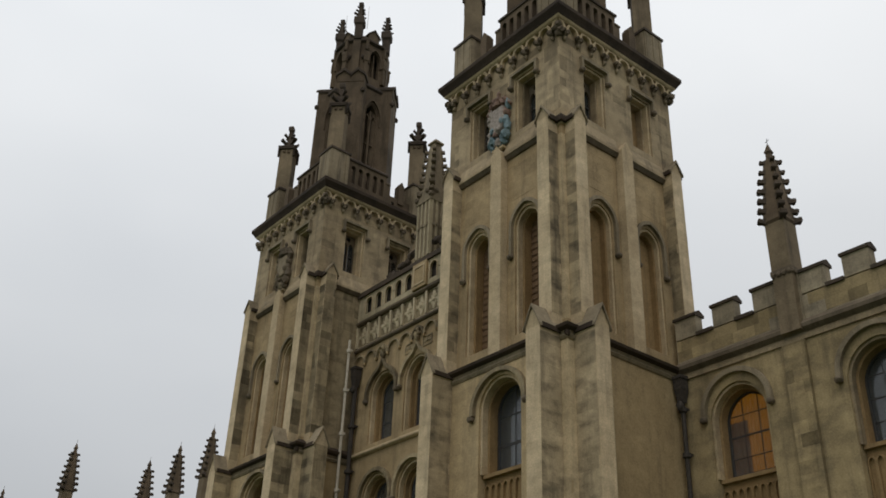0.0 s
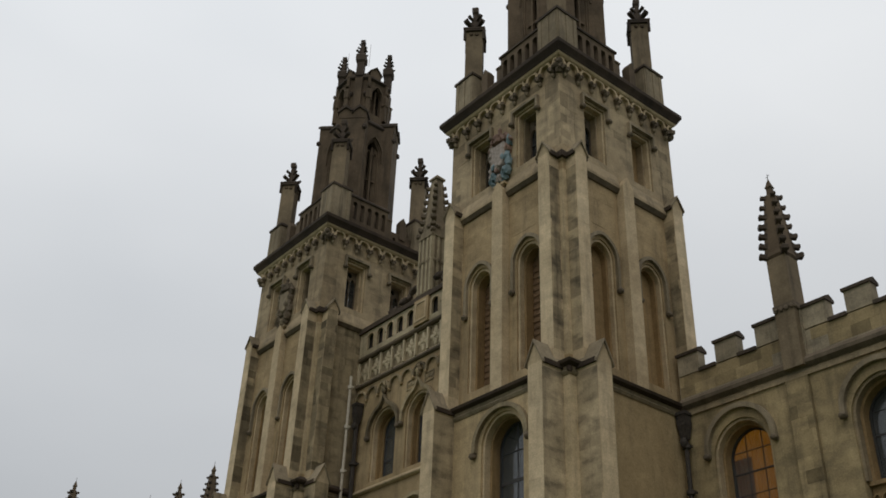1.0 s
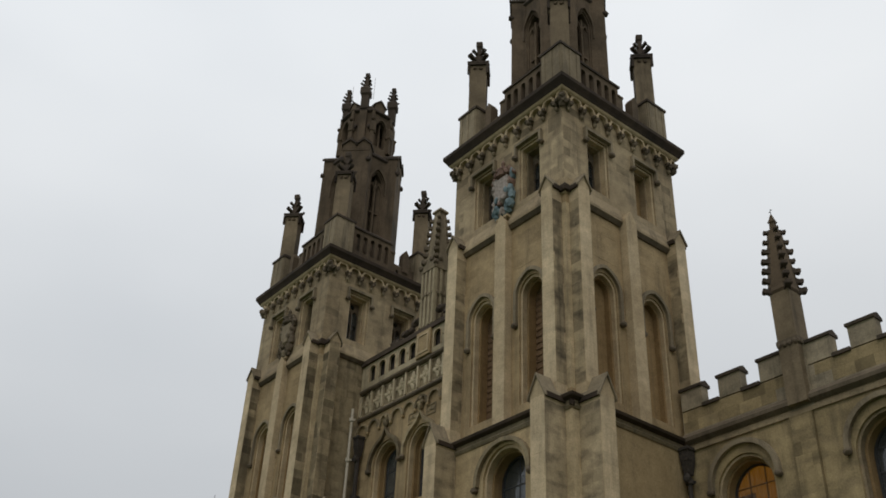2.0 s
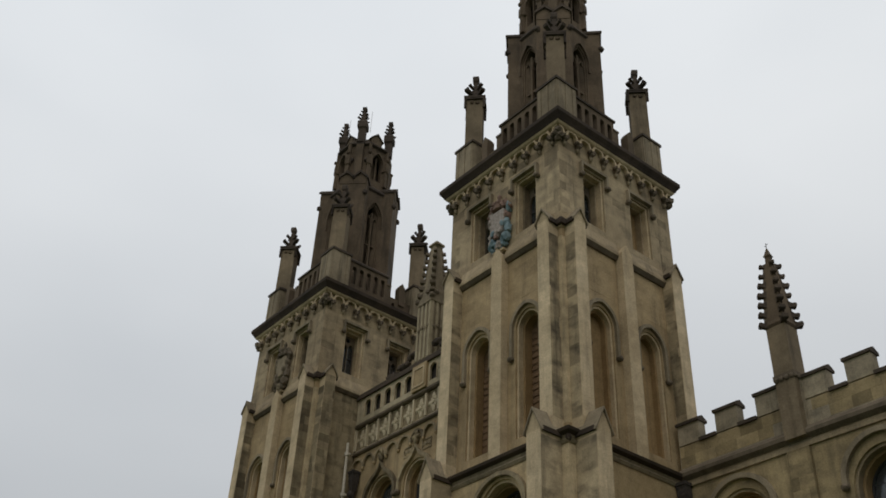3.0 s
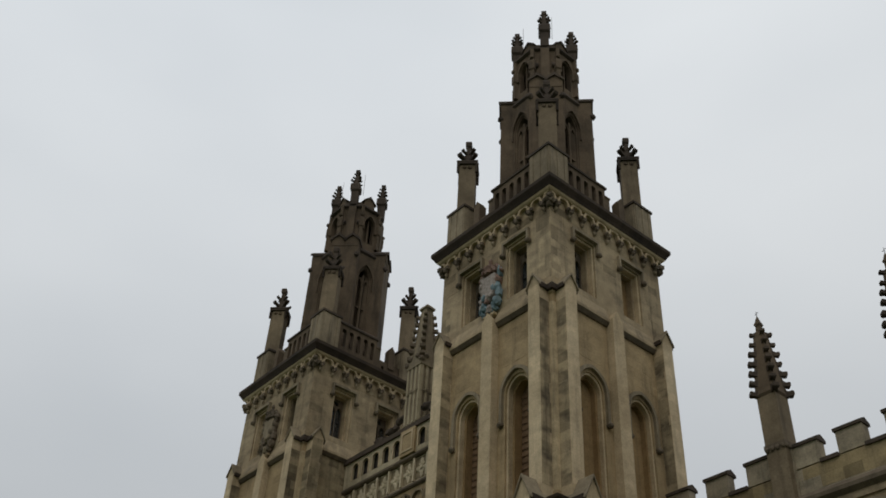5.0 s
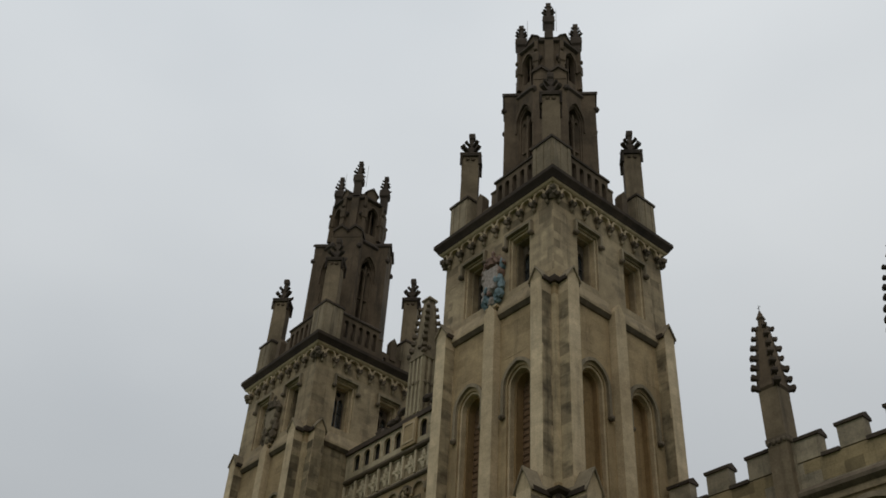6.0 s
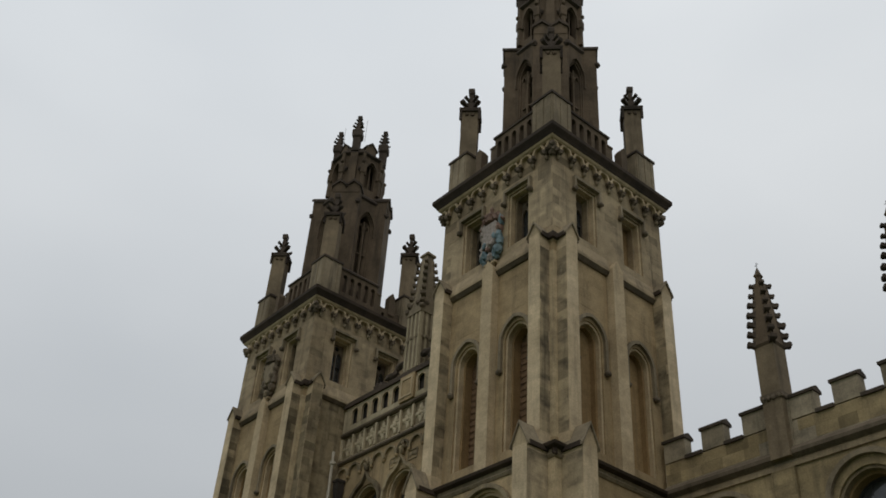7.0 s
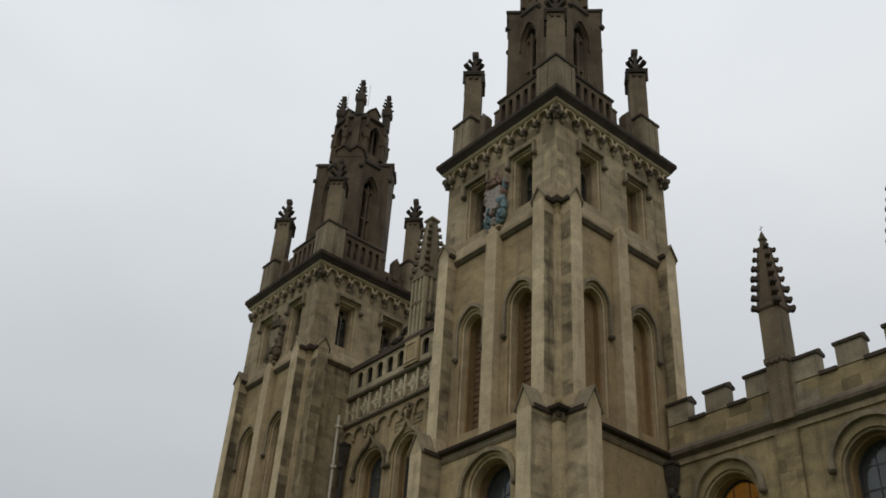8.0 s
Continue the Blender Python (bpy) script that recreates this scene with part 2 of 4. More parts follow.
def box(bm, x0, x1, y0, y1, z0, z1, top=1.0):
    """A block; top scales its upper face about its middle."""
    cx, cy = (x0 + x1) / 2, (y0 + y1) / 2
    v = []
    for z, s in ((z0, 1.0), (z1, top)):
        for x, y in ((x0, y0), (x1, y0), (x1, y1), (x0, y1)):
            v.append(bm.verts.new((cx + (x - cx) * s, cy + (y - cy) * s, z)))
    for f in ((3, 2, 1, 0), (4, 5, 6, 7), (0, 1, 5, 4), (1, 2, 6, 5), (2, 3, 7, 6), (3, 0, 4, 7)):
        bm.faces.new([v[i] for i in f])
    return v


def run(bm, prof, u0, u1):
    """A straight moulding along the front wall; prof points are (distance from the middle, height)."""
    a = [bm.verts.new((u0, -q, z)) for q, z in prof]
    b = [bm.verts.new((u1, -q, z)) for q, z in prof]
    bm.faces.new(a)
    bm.faces.new(b[::-1])
    for i in range(len(prof)):
        j = (i + 1) % len(prof)
        bm.faces.new((a[j], a[i], b[i], b[j]))


def soften(bm, width=0.015):
    """Worn arrises on all sharp edges."""
    es = [e for e in bm.edges if e.is_manifold and e.calc_face_angle(0) > 0.6]
    bmesh.ops.bevel(bm, geom=es, offset=width, segments=1, affect="EDGES", clamp_overlap=True)


def ring(bm, profile, n=4, turn=45.0):
    """A closed moulding that runs round a regular n-sided plan; profile points are (distance of the face, height)."""
    k = 1 / math.cos(math.pi / n)
    loops = []
    for d, z in profile:
        loops.append([bm.verts.new((d * k * math.cos(radians(turn) + 2 * math.pi * i / n), d * k * math.sin(radians(turn) + 2 * math.pi * i / n), z)) for i in range(n)])
    for a, b in zip(loops, loops[1:] + loops[:1]):
        for i in range(n):
            j = (i + 1) % n
            bm.faces.new((a[i], a[j], b[j], b[i]))


def spin(bm, profile, n=8, turn=0.0, x=0.0, y=0.0):
    """A solid turned from (radius, height), closed at both ends."""
    loops = []
    for r, z in profile:
        loops.append([bm.verts.new((x + r * math.cos(radians(turn) + 2 * math.pi * i / n), y + r * math.sin(radians(turn) + 2 * math.pi * i / n), z)) for i in range(n)])
    for a, b in zip(loops, loops[1:]):
        for i in range(n):
            j = (i + 1) % n
            bm.faces.new((a[i], a[j], b[j], b[i]))
    bm.faces.new(loops[0][::-1])
    bm.faces.new(loops[-1])


def arch(u, zb, zs, hw, rise, n=9):
    """A path up one jamb, over a round, pointed or flat-crowned arch, and down the other."""
    pts = [(u - hw, zb)]
    if rise <= 0:
        return pts + [(u - hw, zs), (u + hw, zs), (u + hw, zb)]
    half = []
    for i in range(n + 1):
        if rise > hw * 1.02:
            c = (rise * rise - hw * hw) / (2 * hw)
            a = math.acos(c / (hw + c)) * i / n
            half.append((c - (hw + c) * math.cos(a), (hw + c) * math.sin(a)))
        else:
            a = math.pi / 2 * i / n
            half.append((-hw * math.cos(a), rise * math.sin(a)))
    pts += [(u + x, zs + z) for x, z in half]
    pts += [(u - x, zs + z) for x, z in half[-2::-1]]
    return pts + [(u + hw, zb)]


def ogee(u, zb, zs, hw, rise, tip):
    """A hood path that turns up to a point in the middle."""
    half = [(-hw, zb)]
    for i in range(8):
        a = math.pi / 2 * i / 7 * 0.72
        half.append((-hw * math.cos(a), zs + rise * math.sin(a)))
    x0, z0 = half[-1]
    for i in range(1, 6):
        s = i / 5
        half.append((x0 * (1 - s) ** 1.0, z0 + (tip - z0) * (0.35 * s + 0.65 * s ** 2.4)))
    return [(u + x, z) for x, z in half] + [(u - x, z) for x, z in half[-2::-1]]


def band(bm, outer, inner, front, back):
    """A moulded strip between two like paths in the front wall's plane; front and back are distances from the middle."""
    q = []
    for path in (outer, inner):
        for d in (front, back):
            q.append([bm.verts.new((u, -d, z)) for u, z in path])
    of, ob, f, b = q
    for i in range(len(outer) - 1):
        bm.faces.new((of[i], of[i + 1], f[i + 1], f[i]))
        bm.faces.new((f[i], f[i + 1], b[i + 1], b[i]))
        bm.faces.new((ob[i + 1], ob[i], b[i], b[i + 1]))
        bm.faces.new((of[i + 1], of[i], ob[i], ob[i + 1]))
    for i in (0, -1):
        bm.faces.new((of[i], f[i], b[i], ob[i]))


def panel(bm, outline, holes, front, back):
    """A wall slab in the front wall's plane, pierced by the holes."""
    edges = []
    for path in [outline] + holes:
        vs = [bm.verts.new((u, -front, z)) for u, z in path]
        edges += [bm.edges.new((vs[i], vs[(i + 1) % len(vs)])) for i in range(len(vs))]
    got = bmesh.ops.triangle_fill(bm, use_beauty=True, use_dissolve=False, edges=edges)
    faces = [g for g in got["geom"] if isinstance(g, bmesh.types.BMFace)]
    ext = bmesh.ops.extrude_face_region(bm, geom=faces)
    bmesh.ops.translate(bm, vec=(0, front - back, 0), verts=[g for g in ext["geom"] if isinstance(g, bmesh.types.BMVert)])


def rect(u0, u1, z0, z1):
    return [(u0, z0), (u1, z0), (u1, z1), (u0, z1)]


def sheet(bm, outline, d, thick=0.02):
    """A flat plate with the outline of a path."""
    panel(bm, outline, [], d, d - thick)


def blob(bm, x, y, z, rx, ry, rz, seed=0, rough=0.25):
    """A small carved lump."""
    got = bmesh.ops.create_icosphere(bm, subdivisions=2, radius=1.0)
    for v in got["verts"]:
        k = 1 + rough * noise.noise(v.co * 1.9 + Vector((seed * 3.7, seed, 0)))
        v.co = Vector((x + v.co.x * rx * k, y + v.co.y * ry * k, z + v.co.z * rz * k))


def quarter(k):
    return pose(0, 0, 0, 0, 0, 90 * k)


def inset(path, u, zs, hw, by, zb=None):
    """The same path drawn in towards its middle line."""
    out = []
    flat = max(z for _, z in path)
    if flat <= zs + 1e-6:
        # a square head comes down by as much as the jambs come in
        return [(u + (x - u) * (hw - by) / hw, z - by if z > flat - 1e-6 else z) for x, z in path]
    for x, z in path:
        s = (hw - by) / hw
        nx = u + (x - u) * s
        nz = z - by * max(0.0, min(1.0, (z - zs) / max(0.05, hw))) if z > zs else z
        out.append((nx, nz if zb is None or z > zb else zb))
    return out


# ---- carved stone pieces ----
def crocket_mesh(size, slim):
    """A hooked leaf that stands out along +x from a spire's edge: a stout one, or a slim one that curls up."""
    bm = bmesh.new()
    s = size
    pts = [(-0.3, 0.36, -0.22), (0.15, 0.32, -0.10), (0.50, 0.30, 0.04), (0.85, 0.38, 0.02), (1.03, 0.40, 0.16), (1.02, 0.36, 0.56), (0.84, 0.32, 0.66), (0.50, 0.28, 0.58), (0.18, 0.32, 0.72), (-0.3, 0.34, 0.95)]
    if slim:
        pts = [(-0.3, 0.24, -0.02), (0.40, 0.20, 0.02), (0.85, 0.26, 0.04), (1.05, 0.26, 0.26), (0.96, 0.22, 0.44), (0.70, 0.20, 0.36), (0.20, 0.20, 0.32), (-0.3, 0.24, 0.40)]
    lo = [bm.verts.new((x * s, -w * s, z * s)) for x, w, z in pts]
    hi = [bm.verts.new((x * s, w * s, z * s)) for x, w, z in pts]
    bm.faces.new(lo)
    bm.faces.new(hi[::-1])
    for i in range(len(pts)):
        j = (i + 1) % len(pts)
        bm.faces.new((lo[j], lo[i], hi[i], hi[j]))
    bmesh.ops.recalc_face_normals(bm, faces=bm.faces)
    me = bpy.data.meshes.new("crocket")
    bm.to_mesh(me)
    bm.free()
    return me


CROCKETS = {}


def crockets(parent, z0, z1, r0, r1, rows, size, mat, sides=4, turn=45.0, lift=0.0):
    """Rows of hooked leaves up the edges of a spire, each one a piece of its own."""
    key = (round(size, 3), mat.name, lift > 0)
    if key not in CROCKETS:
        CROCKETS[key] = crocket_mesh(size, lift > 0)
        CROCKETS[key].materials.append(mat)
    for i in range(rows):
        s = i / max(1, rows - 1)
        z, r = z0 + (z1 - z0) * s, r0 + (r1 - r0) * s
        for k in range(sides):
            a = turn + 360 / sides * k
            c = new("crocket", CROCKETS[key])
            c.parent = parent
            j = 1.0 - 0.3 * s + random.uniform(-0.08, 0.08)
            c.matrix_basis = pose(r * math.cos(radians(a)), r * math.sin(radians(a)), z, 0, random.uniform(-6, 6) - lift, a) @ Matrix.Diagonal((j, j, j, 1))


def gabled(bm, u0, u1, d0, d1, zb, ze, zp):
    """A buttress from the wall d0 out to d1, with a gabled front."""
    um = (u0 + u1) / 2
    prof = [(u0, zb), (u1, zb), (u1, ze), (um, zp), (u0, ze)]
    f = [bm.verts.new((u, -d1, z)) for u, z in prof]
    b = [bm.verts.new((u, -d0, z)) for u, z in prof]
    bm.faces.new(f)
    bm.faces.new(b[::-1])
    for i in range(5):
        j = (i + 1) % 5
        bm.faces.new((f[j], f[i], b[i], b[j]))


def gable_coping(bm, u0, u1, d0, d1, ze, zp, t=0.09, over=0.07):
    """Two sloping slabs with a drip over a gabled front."""
    um = (u0 + u1) / 2
    s = (zp - ze) / (um - u0)
    for side in (-1, 1):
        e = (um + side * (um - u0 + over), ze - over * s)
        prof = [e, (um, zp), (um, zp + t * 1.25), (e[0], e[1] + t)]
        f = [bm.verts.new((u, -d1 - over, z)) for u, z in prof]
        b = [bm.verts.new((u, -d0, z)) for u, z in prof]
        bm.faces.new(f)
        bm.faces.new(b[::-1])
        for i in range(4):
            j = (i + 1) % 4
            bm.faces.new((f[j], f[i], b[i], b[j]))


def hood(name, parent, path_out, path_in, d, proud, mat, stops=(), label=""):
    bm = bmesh.new()
    band(bm, path_out, path_in, d + proud, d - 0.02)
    h = part(name, bm, mat, parent, label)
    for u, z in stops:
        bm = bmesh.new()
        blob(bm, u, -d - proud * 0.7, z, 0.11, 0.11, 0.10, u * 3 + z, 0.3)
        part("label_stop", bm, SOOTSHADE, h)
    return h


def window(parent, u, zb, zs, hw, rise, wall, depth, kind, mat=None, steps=2, label="", edge=None):
    """A window in the front wall: stepped stone jambs, a sloping sill and the infill that kind names."""
    mat = mat or PALE
    path = arch(u, zb, zs, hw, rise)
    frame_ob = None
    for i in range(steps):
        a = inset(path, u, zs, hw, 0.075 * i)
        b = inset(path, u, zs, hw, 0.075 * (i + 1))
        bm = bmesh.new()
        band(bm, a, b, wall - depth * (0.12 + 0.34 * i), wall - depth)
        if i == 0:
            frame_ob = part("window", bm, edge or PALE, parent, label)
        else:
            part("jamb_moulding", bm, mat, frame_ob)
    inner = inset(path, u, zs, hw, 0.075 * steps - 0.01)
    iw = hw - 0.075 * steps
    top = max(z for _, z in inner)
    bm = bmesh.new()
    sw, sd = hw - 0.02, wall - 0.16
    v = [(u - sw, sd, zb - 0.10), (u + sw, sd, zb - 0.10), (u + sw, sd, zb), (u - sw, sd, zb)]
    a = [bm.verts.new((x, -d, z)) for x, d, z in v]
    b = [bm.verts.new((x, -(wall - depth), z + (0.10 if z == zb else 0))) for x, d, z in v]
    bm.faces.new(a)
    bm.faces.new(b[::-1])
    for i in range(4):
        j = (i + 1) % 4
        bm.faces.new((a[j], a[i], b[i], b[j]))
    part("sill", bm, mat, frame_ob)
    back = wall - depth
    if kind == "blank":
        bm = bmesh.new()
        sheet(bm, inner, back + 0.04, 0.12)
        part("blind_panel", bm, OCHRE, frame_ob, "blind panel of ochre stone")
    elif kind == "louvre":
        bm = bmesh.new()
        sheet(bm, inner, back - 0.10, 0.05)
        part("backing", bm, WOOD, frame_ob)
        z = zb + 0.16
        while z < top - 0.2:
            w = iw if z < zs else iw * math.sqrt(max(0.05, 1 - ((z - zs) / (top - zs + 0.05)) ** 2))
            bm = bmesh.new()
            q = [(back + 0.012, z), (back + 0.018, z + 0.02), (back - 0.012, z + 0.215), (back - 0.028, z + 0.20)]
            f = [bm.verts.new((u - w, -d, zz)) for d, zz in q]
            g = [bm.verts.new((u + w, -d, zz)) for d, zz in q]
            bm.faces.new(f)
            bm.faces.new(g[::-1])
            for i in range(4):
                j = (i + 1) % 4
                bm.faces.new((f[j], f[i], g[i], g[j]))
            part("slat", bm, WOOD, frame_ob)
            z += 0.21
    elif kind == "tracery":
        # two narrow lights with pointed heads under a pierced square, dark glass behind
        bm = bmesh.new()
        hole = [arch(u + q * iw * 0.48, zb + 0.14, top - 0.62, iw * 0.43, 0.26, 5) for q in (-1, 1)]
        hole.append([(u + 0.12 * math.cos(math.pi / 4 * q), top - 0.19 + 0.12 * math.sin(math.pi / 4 * q)) for q in range(8)])
        panel(bm, rect(u - iw, u + iw, zb + 0.02, top + 0.01), hole, back + 0.05, back - 0.02)
        # the dark stone carries the shade of the window recess
        part("tracery", bm, SOOTSHADE, frame_ob)
        bm = bmesh.new()
        box(bm, u - iw, u + iw, -(back + 0.02), -(back - 0.01), (zb + top) / 2 - 0.015, (zb + top) / 2 + 0.015)
        part("saddle_bar", bm, FRAMEDARK, frame_ob)
        bm = bmesh.new()
        sheet(bm, inner, back - 0.03, 0.012)
        part("pane", bm, GLASS, frame_ob)
    else:
        # glazing: panes between bars, one pane an object of its own
        bm = bmesh.new()
        outer, inn = inner, inset(inner, u, zs, iw + 0.01, 0.06)
        band(bm, outer, inn, back + 0.05, back - 0.03)
        part("window_frame", bm, FRAMEDARK, frame_ob)
        bm = bmesh.new()
        box(bm, u - iw, u + iw, -(back + 0.05), -(back - 0.03), zb + 0.08, zb + 0.15)
        part("bottom_rail", bm, FRAMEDARK, frame_ob)
        cols, rows = (2, max(2, round((top - zb) / 0.75))) if kind == "sash" else (3, max(3, round((top - zb) / 0.58)))
        bar = 0.02 if kind == "sash" else 0.011
        for c in range(1, cols):
            x = u - iw + 2 * iw * c / cols
            zt = zs + (top - zs) * 0.93 * math.sqrt(max(0, 1 - ((x - u) / (iw + 0.02)) ** 2)) if rise > 0 else top
            bm = bmesh.new()
            box(bm, x - bar, x + bar, -(back + 0.022), -(back - 0.004), zb + 0.1, zt)
            part("glazing_bar", bm, FRAMEDARK, frame_ob)
        for r in range(1, rows):
            z = zb + (top - zb) * r / rows
            w = iw if z < zs or rise <= 0 else iw * math.sqrt(max(0.02, 1 - ((z - zs) / (top - zs + 0.02)) ** 2))
            hb = bar * (2.2 if r == rows // 2 else 1.0)
            bm = bmesh.new()
            box(bm, u - w, u + w, -(back + 0.026), -(back - 0.004), z - hb, z + hb)
            part("glazing_bar", bm, FRAMEDARK, frame_ob)
        bm = bmesh.new()
        sheet(bm, inner, back + 0.012, 0.012)
        pane = part("pane", bm, GLASS, frame_ob)
        pane.visible_shadow = False
    return frame_ob


# ---- the twin towers ----
W3, W2, W1 = 2.63, 2.60, 2.75     # half widths: belfry, lancet stage, lower stage


def corner_pinnacle(parent):
    """A slim square shaft with a square cap and a crocketed spirelet, on its pedestal."""
    bm = bmesh.new()
    box(bm, -0.46, 0.46, -0.46, 0.46, 24.0, 25.86)
    p = part("pinnacle", bm, PEDESTAL, parent)
    for k in range(4):
        for a in (-0.40, -0.06, 0.28):
            bm = bmesh.new()
            box(bm, a, a + 0.12, -0.485, -0.45, 24.1, 25.82)
            bm.transform(quarter(k))
            part("fillet", bm, PEDESTAL, p)
    bm = bmesh.new()
    box(bm, -0.51, 0.51, -0.51, 0.51, 25.86, 25.96)
    box(bm, -0.48, 0.48, -0.48, 0.48, 25.96, 26.15, 0.6)
    part("coping", bm, BLACKENED, p)
    # shaft, cap and spirelet stand cornerwise on the pedestal
    diag = pose(0, 0, 0, 0, 0, 45)
    bm = bmesh.new()
    box(bm, -0.32, 0.32, -0.32, 0.32, 25.8, 28.42)
    soften(bm, 0.03)
    bm.transform(diag)
    part("shaft", bm, TURRET, p)
    # a square label over each face, its ends turned down past the corners
    for k in range(4):
        bm = bmesh.new()
        panel(bm, [(-0.40, 27.86), (-0.31, 27.86), (-0.31, 28.30), (0.31, 28.30), (0.31, 27.86), (0.40, 27.86), (0.40, 28.40), (-0.40, 28.40)], [], 0.40, 0.31)
        bm.transform(diag @ quarter(k))
        part("label_mould", bm, BLACKENED, p)
        bm = bmesh.new()
        blob(bm, -0.11, -0.33, 28.16, 0.08, 0.05, 0.08, k, 0.4)
        blob(bm, 0.10, -0.33, 28.14, 0.09, 0.05, 0.08, k + 2.2, 0.4)
        bm.transform(diag @ quarter(k))
        part("carving", bm, LANTERN, p)
    bm = bmesh.new()
    box(bm, -0.41, 0.41, -0.41, 0.41, 28.38, 28.46)
    box(bm, -0.38, 0.38, -0.38, 0.38, 28.46, 28.60, 0.62)
    bm.transform(diag)
    part("cap", bm, BLACKENED, p)
    bm = bmesh.new()
    spin(bm, [(0.24, 28.50), (0.17, 28.85), (0.11, 29.40)], 4, 0)
    spin(bm, [(0.12, 29.36), (0.10, 29.46), (0.17, 29.54), (0.18, 29.70), (0.15, 29.78)], 4, 0)
    spire = part("spirelet", bm, BLACKENED, p)
    crockets(spire, 28.66, 29.06, 0.17, 0.12, 2, 0.36, BLACKENED, 4, 0.0, 24.0)
    return p


def lantern(parent):
    """The octagonal lantern: lower stage with diagonal piers, open upper stage, gabled parapet and pinnacles."""
    turn8 = 22.5
    bm = bmesh.new()
    ring(bm, [(1.85, 24.0), (1.85, 25.9), (1.70, 26.15), (1.2, 26.15), (1.2, 24.0)], 8, turn8)
    base = part("lantern_base", bm, LANTERN, parent)
    # lower stage: eight walls, those to the four sides pierced by tall traceried windows
    for k in range(8):
        bm = bmesh.new()
        ap, hw = (1.34, 0.78) if k % 2 == 0 else (1.40, 0.55)
        holes = [arch(0, 26.6, 29.62, 0.37, 0.66)] if k % 2 == 0 else []
        panel(bm, rect(-hw, hw, 26.0, 31.3), holes, ap, ap - 0.32)
        bm.transform(pose(0, 0, 0, 0, 0, 45 * k))
        wall = part("lantern_wall", bm, LANTERN, parent)
        if k % 2 == 0:
            bm = bmesh.new()
            a = arch(0, 26.6, 29.62, 0.37, 0.66)
            band(bm, a, inset(a, 0, 29.62, 0.37, 0.06), 1.29, 1.05)
            box(bm, -0.045, 0.045, -1.24, -1.12, 26.6, 29.9)
            for s in (-1, 1):
                q = arch(s * 0.18, 29.2, 29.35, 0.16, 0.35)
                band(bm, q, inset(q, s * 0.18, 29.35, 0.16, 0.05), 1.24, 1.14)
            box(bm, -0.38, 0.38, -1.22, -1.14, 28.0, 28.07)
            bm.transform(pose(0, 0, 0, 0, 0, 45 * k))
            part("tracery", bm, LANTERN, wall)
            bm = bmesh.new()
            o = arch(0, 29.1, 29.62, 0.52, 0.90)
            band(bm, o, inset(o, 0, 29.62, 0.52, 0.10), 1.43, 1.32)
            bm.transform(pose(0, 0, 0, 0, 0, 45 * k))
            part("hood_mould", bm, LANTERN, wall)
        else:
            bm = bmesh.new()
            box(bm, -0.66, 0.66, -1.78, -0.9, 24.1, 31.32)
            bm.transform(pose(0, 0, 0, 0, 0, 45 * k))
            pier = part("pier", bm, LANTERN, parent)
            # twin gablets crown the pier
            for q in (-1, 1):
                bm = bmesh.new()
                gabled(bm, q * 0.33 - 0.31, q * 0.33 + 0.31, 0.9, 1.80, 30.98, 31.34, 31.62)
                bm.transform(pose(0, 0, 0, 0, 0, 45 * k))
                gab = part("gablet", bm, LANTERN, pier)
                bm = bmesh.new()
                gable_coping(bm, q * 0.33 - 0.30, q * 0.33 + 0.30, 0.9, 1.80, 31.34, 31.60, 0.13, 0.08)
                bm.transform(pose(0, 0, 0, 0, 0, 45 * k))
                part("coping", bm, BLACKENED, gab)
            for s, z in ((-0.62, 30.45), (0.62, 30.45)):
                bm = bmesh.new()
                blob(bm, s, -1.80, z, 0.12, 0.11, 0.14, s * 5 + k, 0.5)
                bm.transform(pose(0, 0, 0, 0, 0, 45 * k))
                part("carved_leaf", bm, BLACKENED, pier)
    bm = bmesh.new()
    ring(bm, [(1.32, 31.0), (1.42, 31.1), (1.40, 31.22), (1.16, 31.5), (0.95, 31.5), (0.95, 31.0)], 8, turn8)
    part("string_course", bm, BLACKENED, parent)
    # upper stage
    for k in range(8):
        bm = bmesh.new()
        h = arch(0, 31.9, 33.05, 0.28, 0.44)
        panel(bm, rect(-0.485, 0.485, 31.0, 34.05), [] if k % 2 else [h], 1.17, 0.93)
        bm.transform(pose(0, 0, 0, 0, 0, 45 * k))
        wall = part("lantern_wall", bm, LANTERN, parent)
        bm = bmesh.new()
        if k % 2:
            box(bm, -0.18, 0.18, -1.32, -1.1, 31.3, 33.9)
            bm.transform(pose(0, 0, 0, 0, 0, 45 * k))
            pil = part("pilaster", bm, LANTERN, wall)
            for q in (-1, 1):
                bm = bmesh.new()
                blob(bm, q * 0.36, -1.2, 32.95, 0.12, 0.10, 0.14, k + q, 0.5)
                bm.transform(pose(0, 0, 0, 0, 0, 45 * k))
                part("label_stop", bm, BLACKENED, pil)
        else:
            o = arch(0, 32.6, 33.05, 0.38, 0.60)
            band(bm, o, inset(o, 0, 33.05, 0.38, 0.08), 1.25, 1.15)
            box(bm, -0.03, 0.03, -1.08, -1.0, 31.9, 33.4)
            bm.transform(pose(0, 0, 0, 0, 0, 45 * k))
            part("hood_mould", bm, LANTERN, wall)
        # slim buttress on each angle, with a knop
        a = radians(45 * k + 22.5)
        bm = bmesh.new()
        r = 1.31
        spin(bm, [(0.13, 31.7), (0.12, 32.6), (0.18, 32.66), (0.18, 33.1), (0.10, 33.3), (0.10, 34.0)], 4, 45 * k + 67.5, r * math.cos(a), r * math.sin(a))
        blob(bm, r * 1.08 * math.cos(a), r * 1.08 * math.sin(a), 33.35, 0.09, 0.09, 0.10, k)
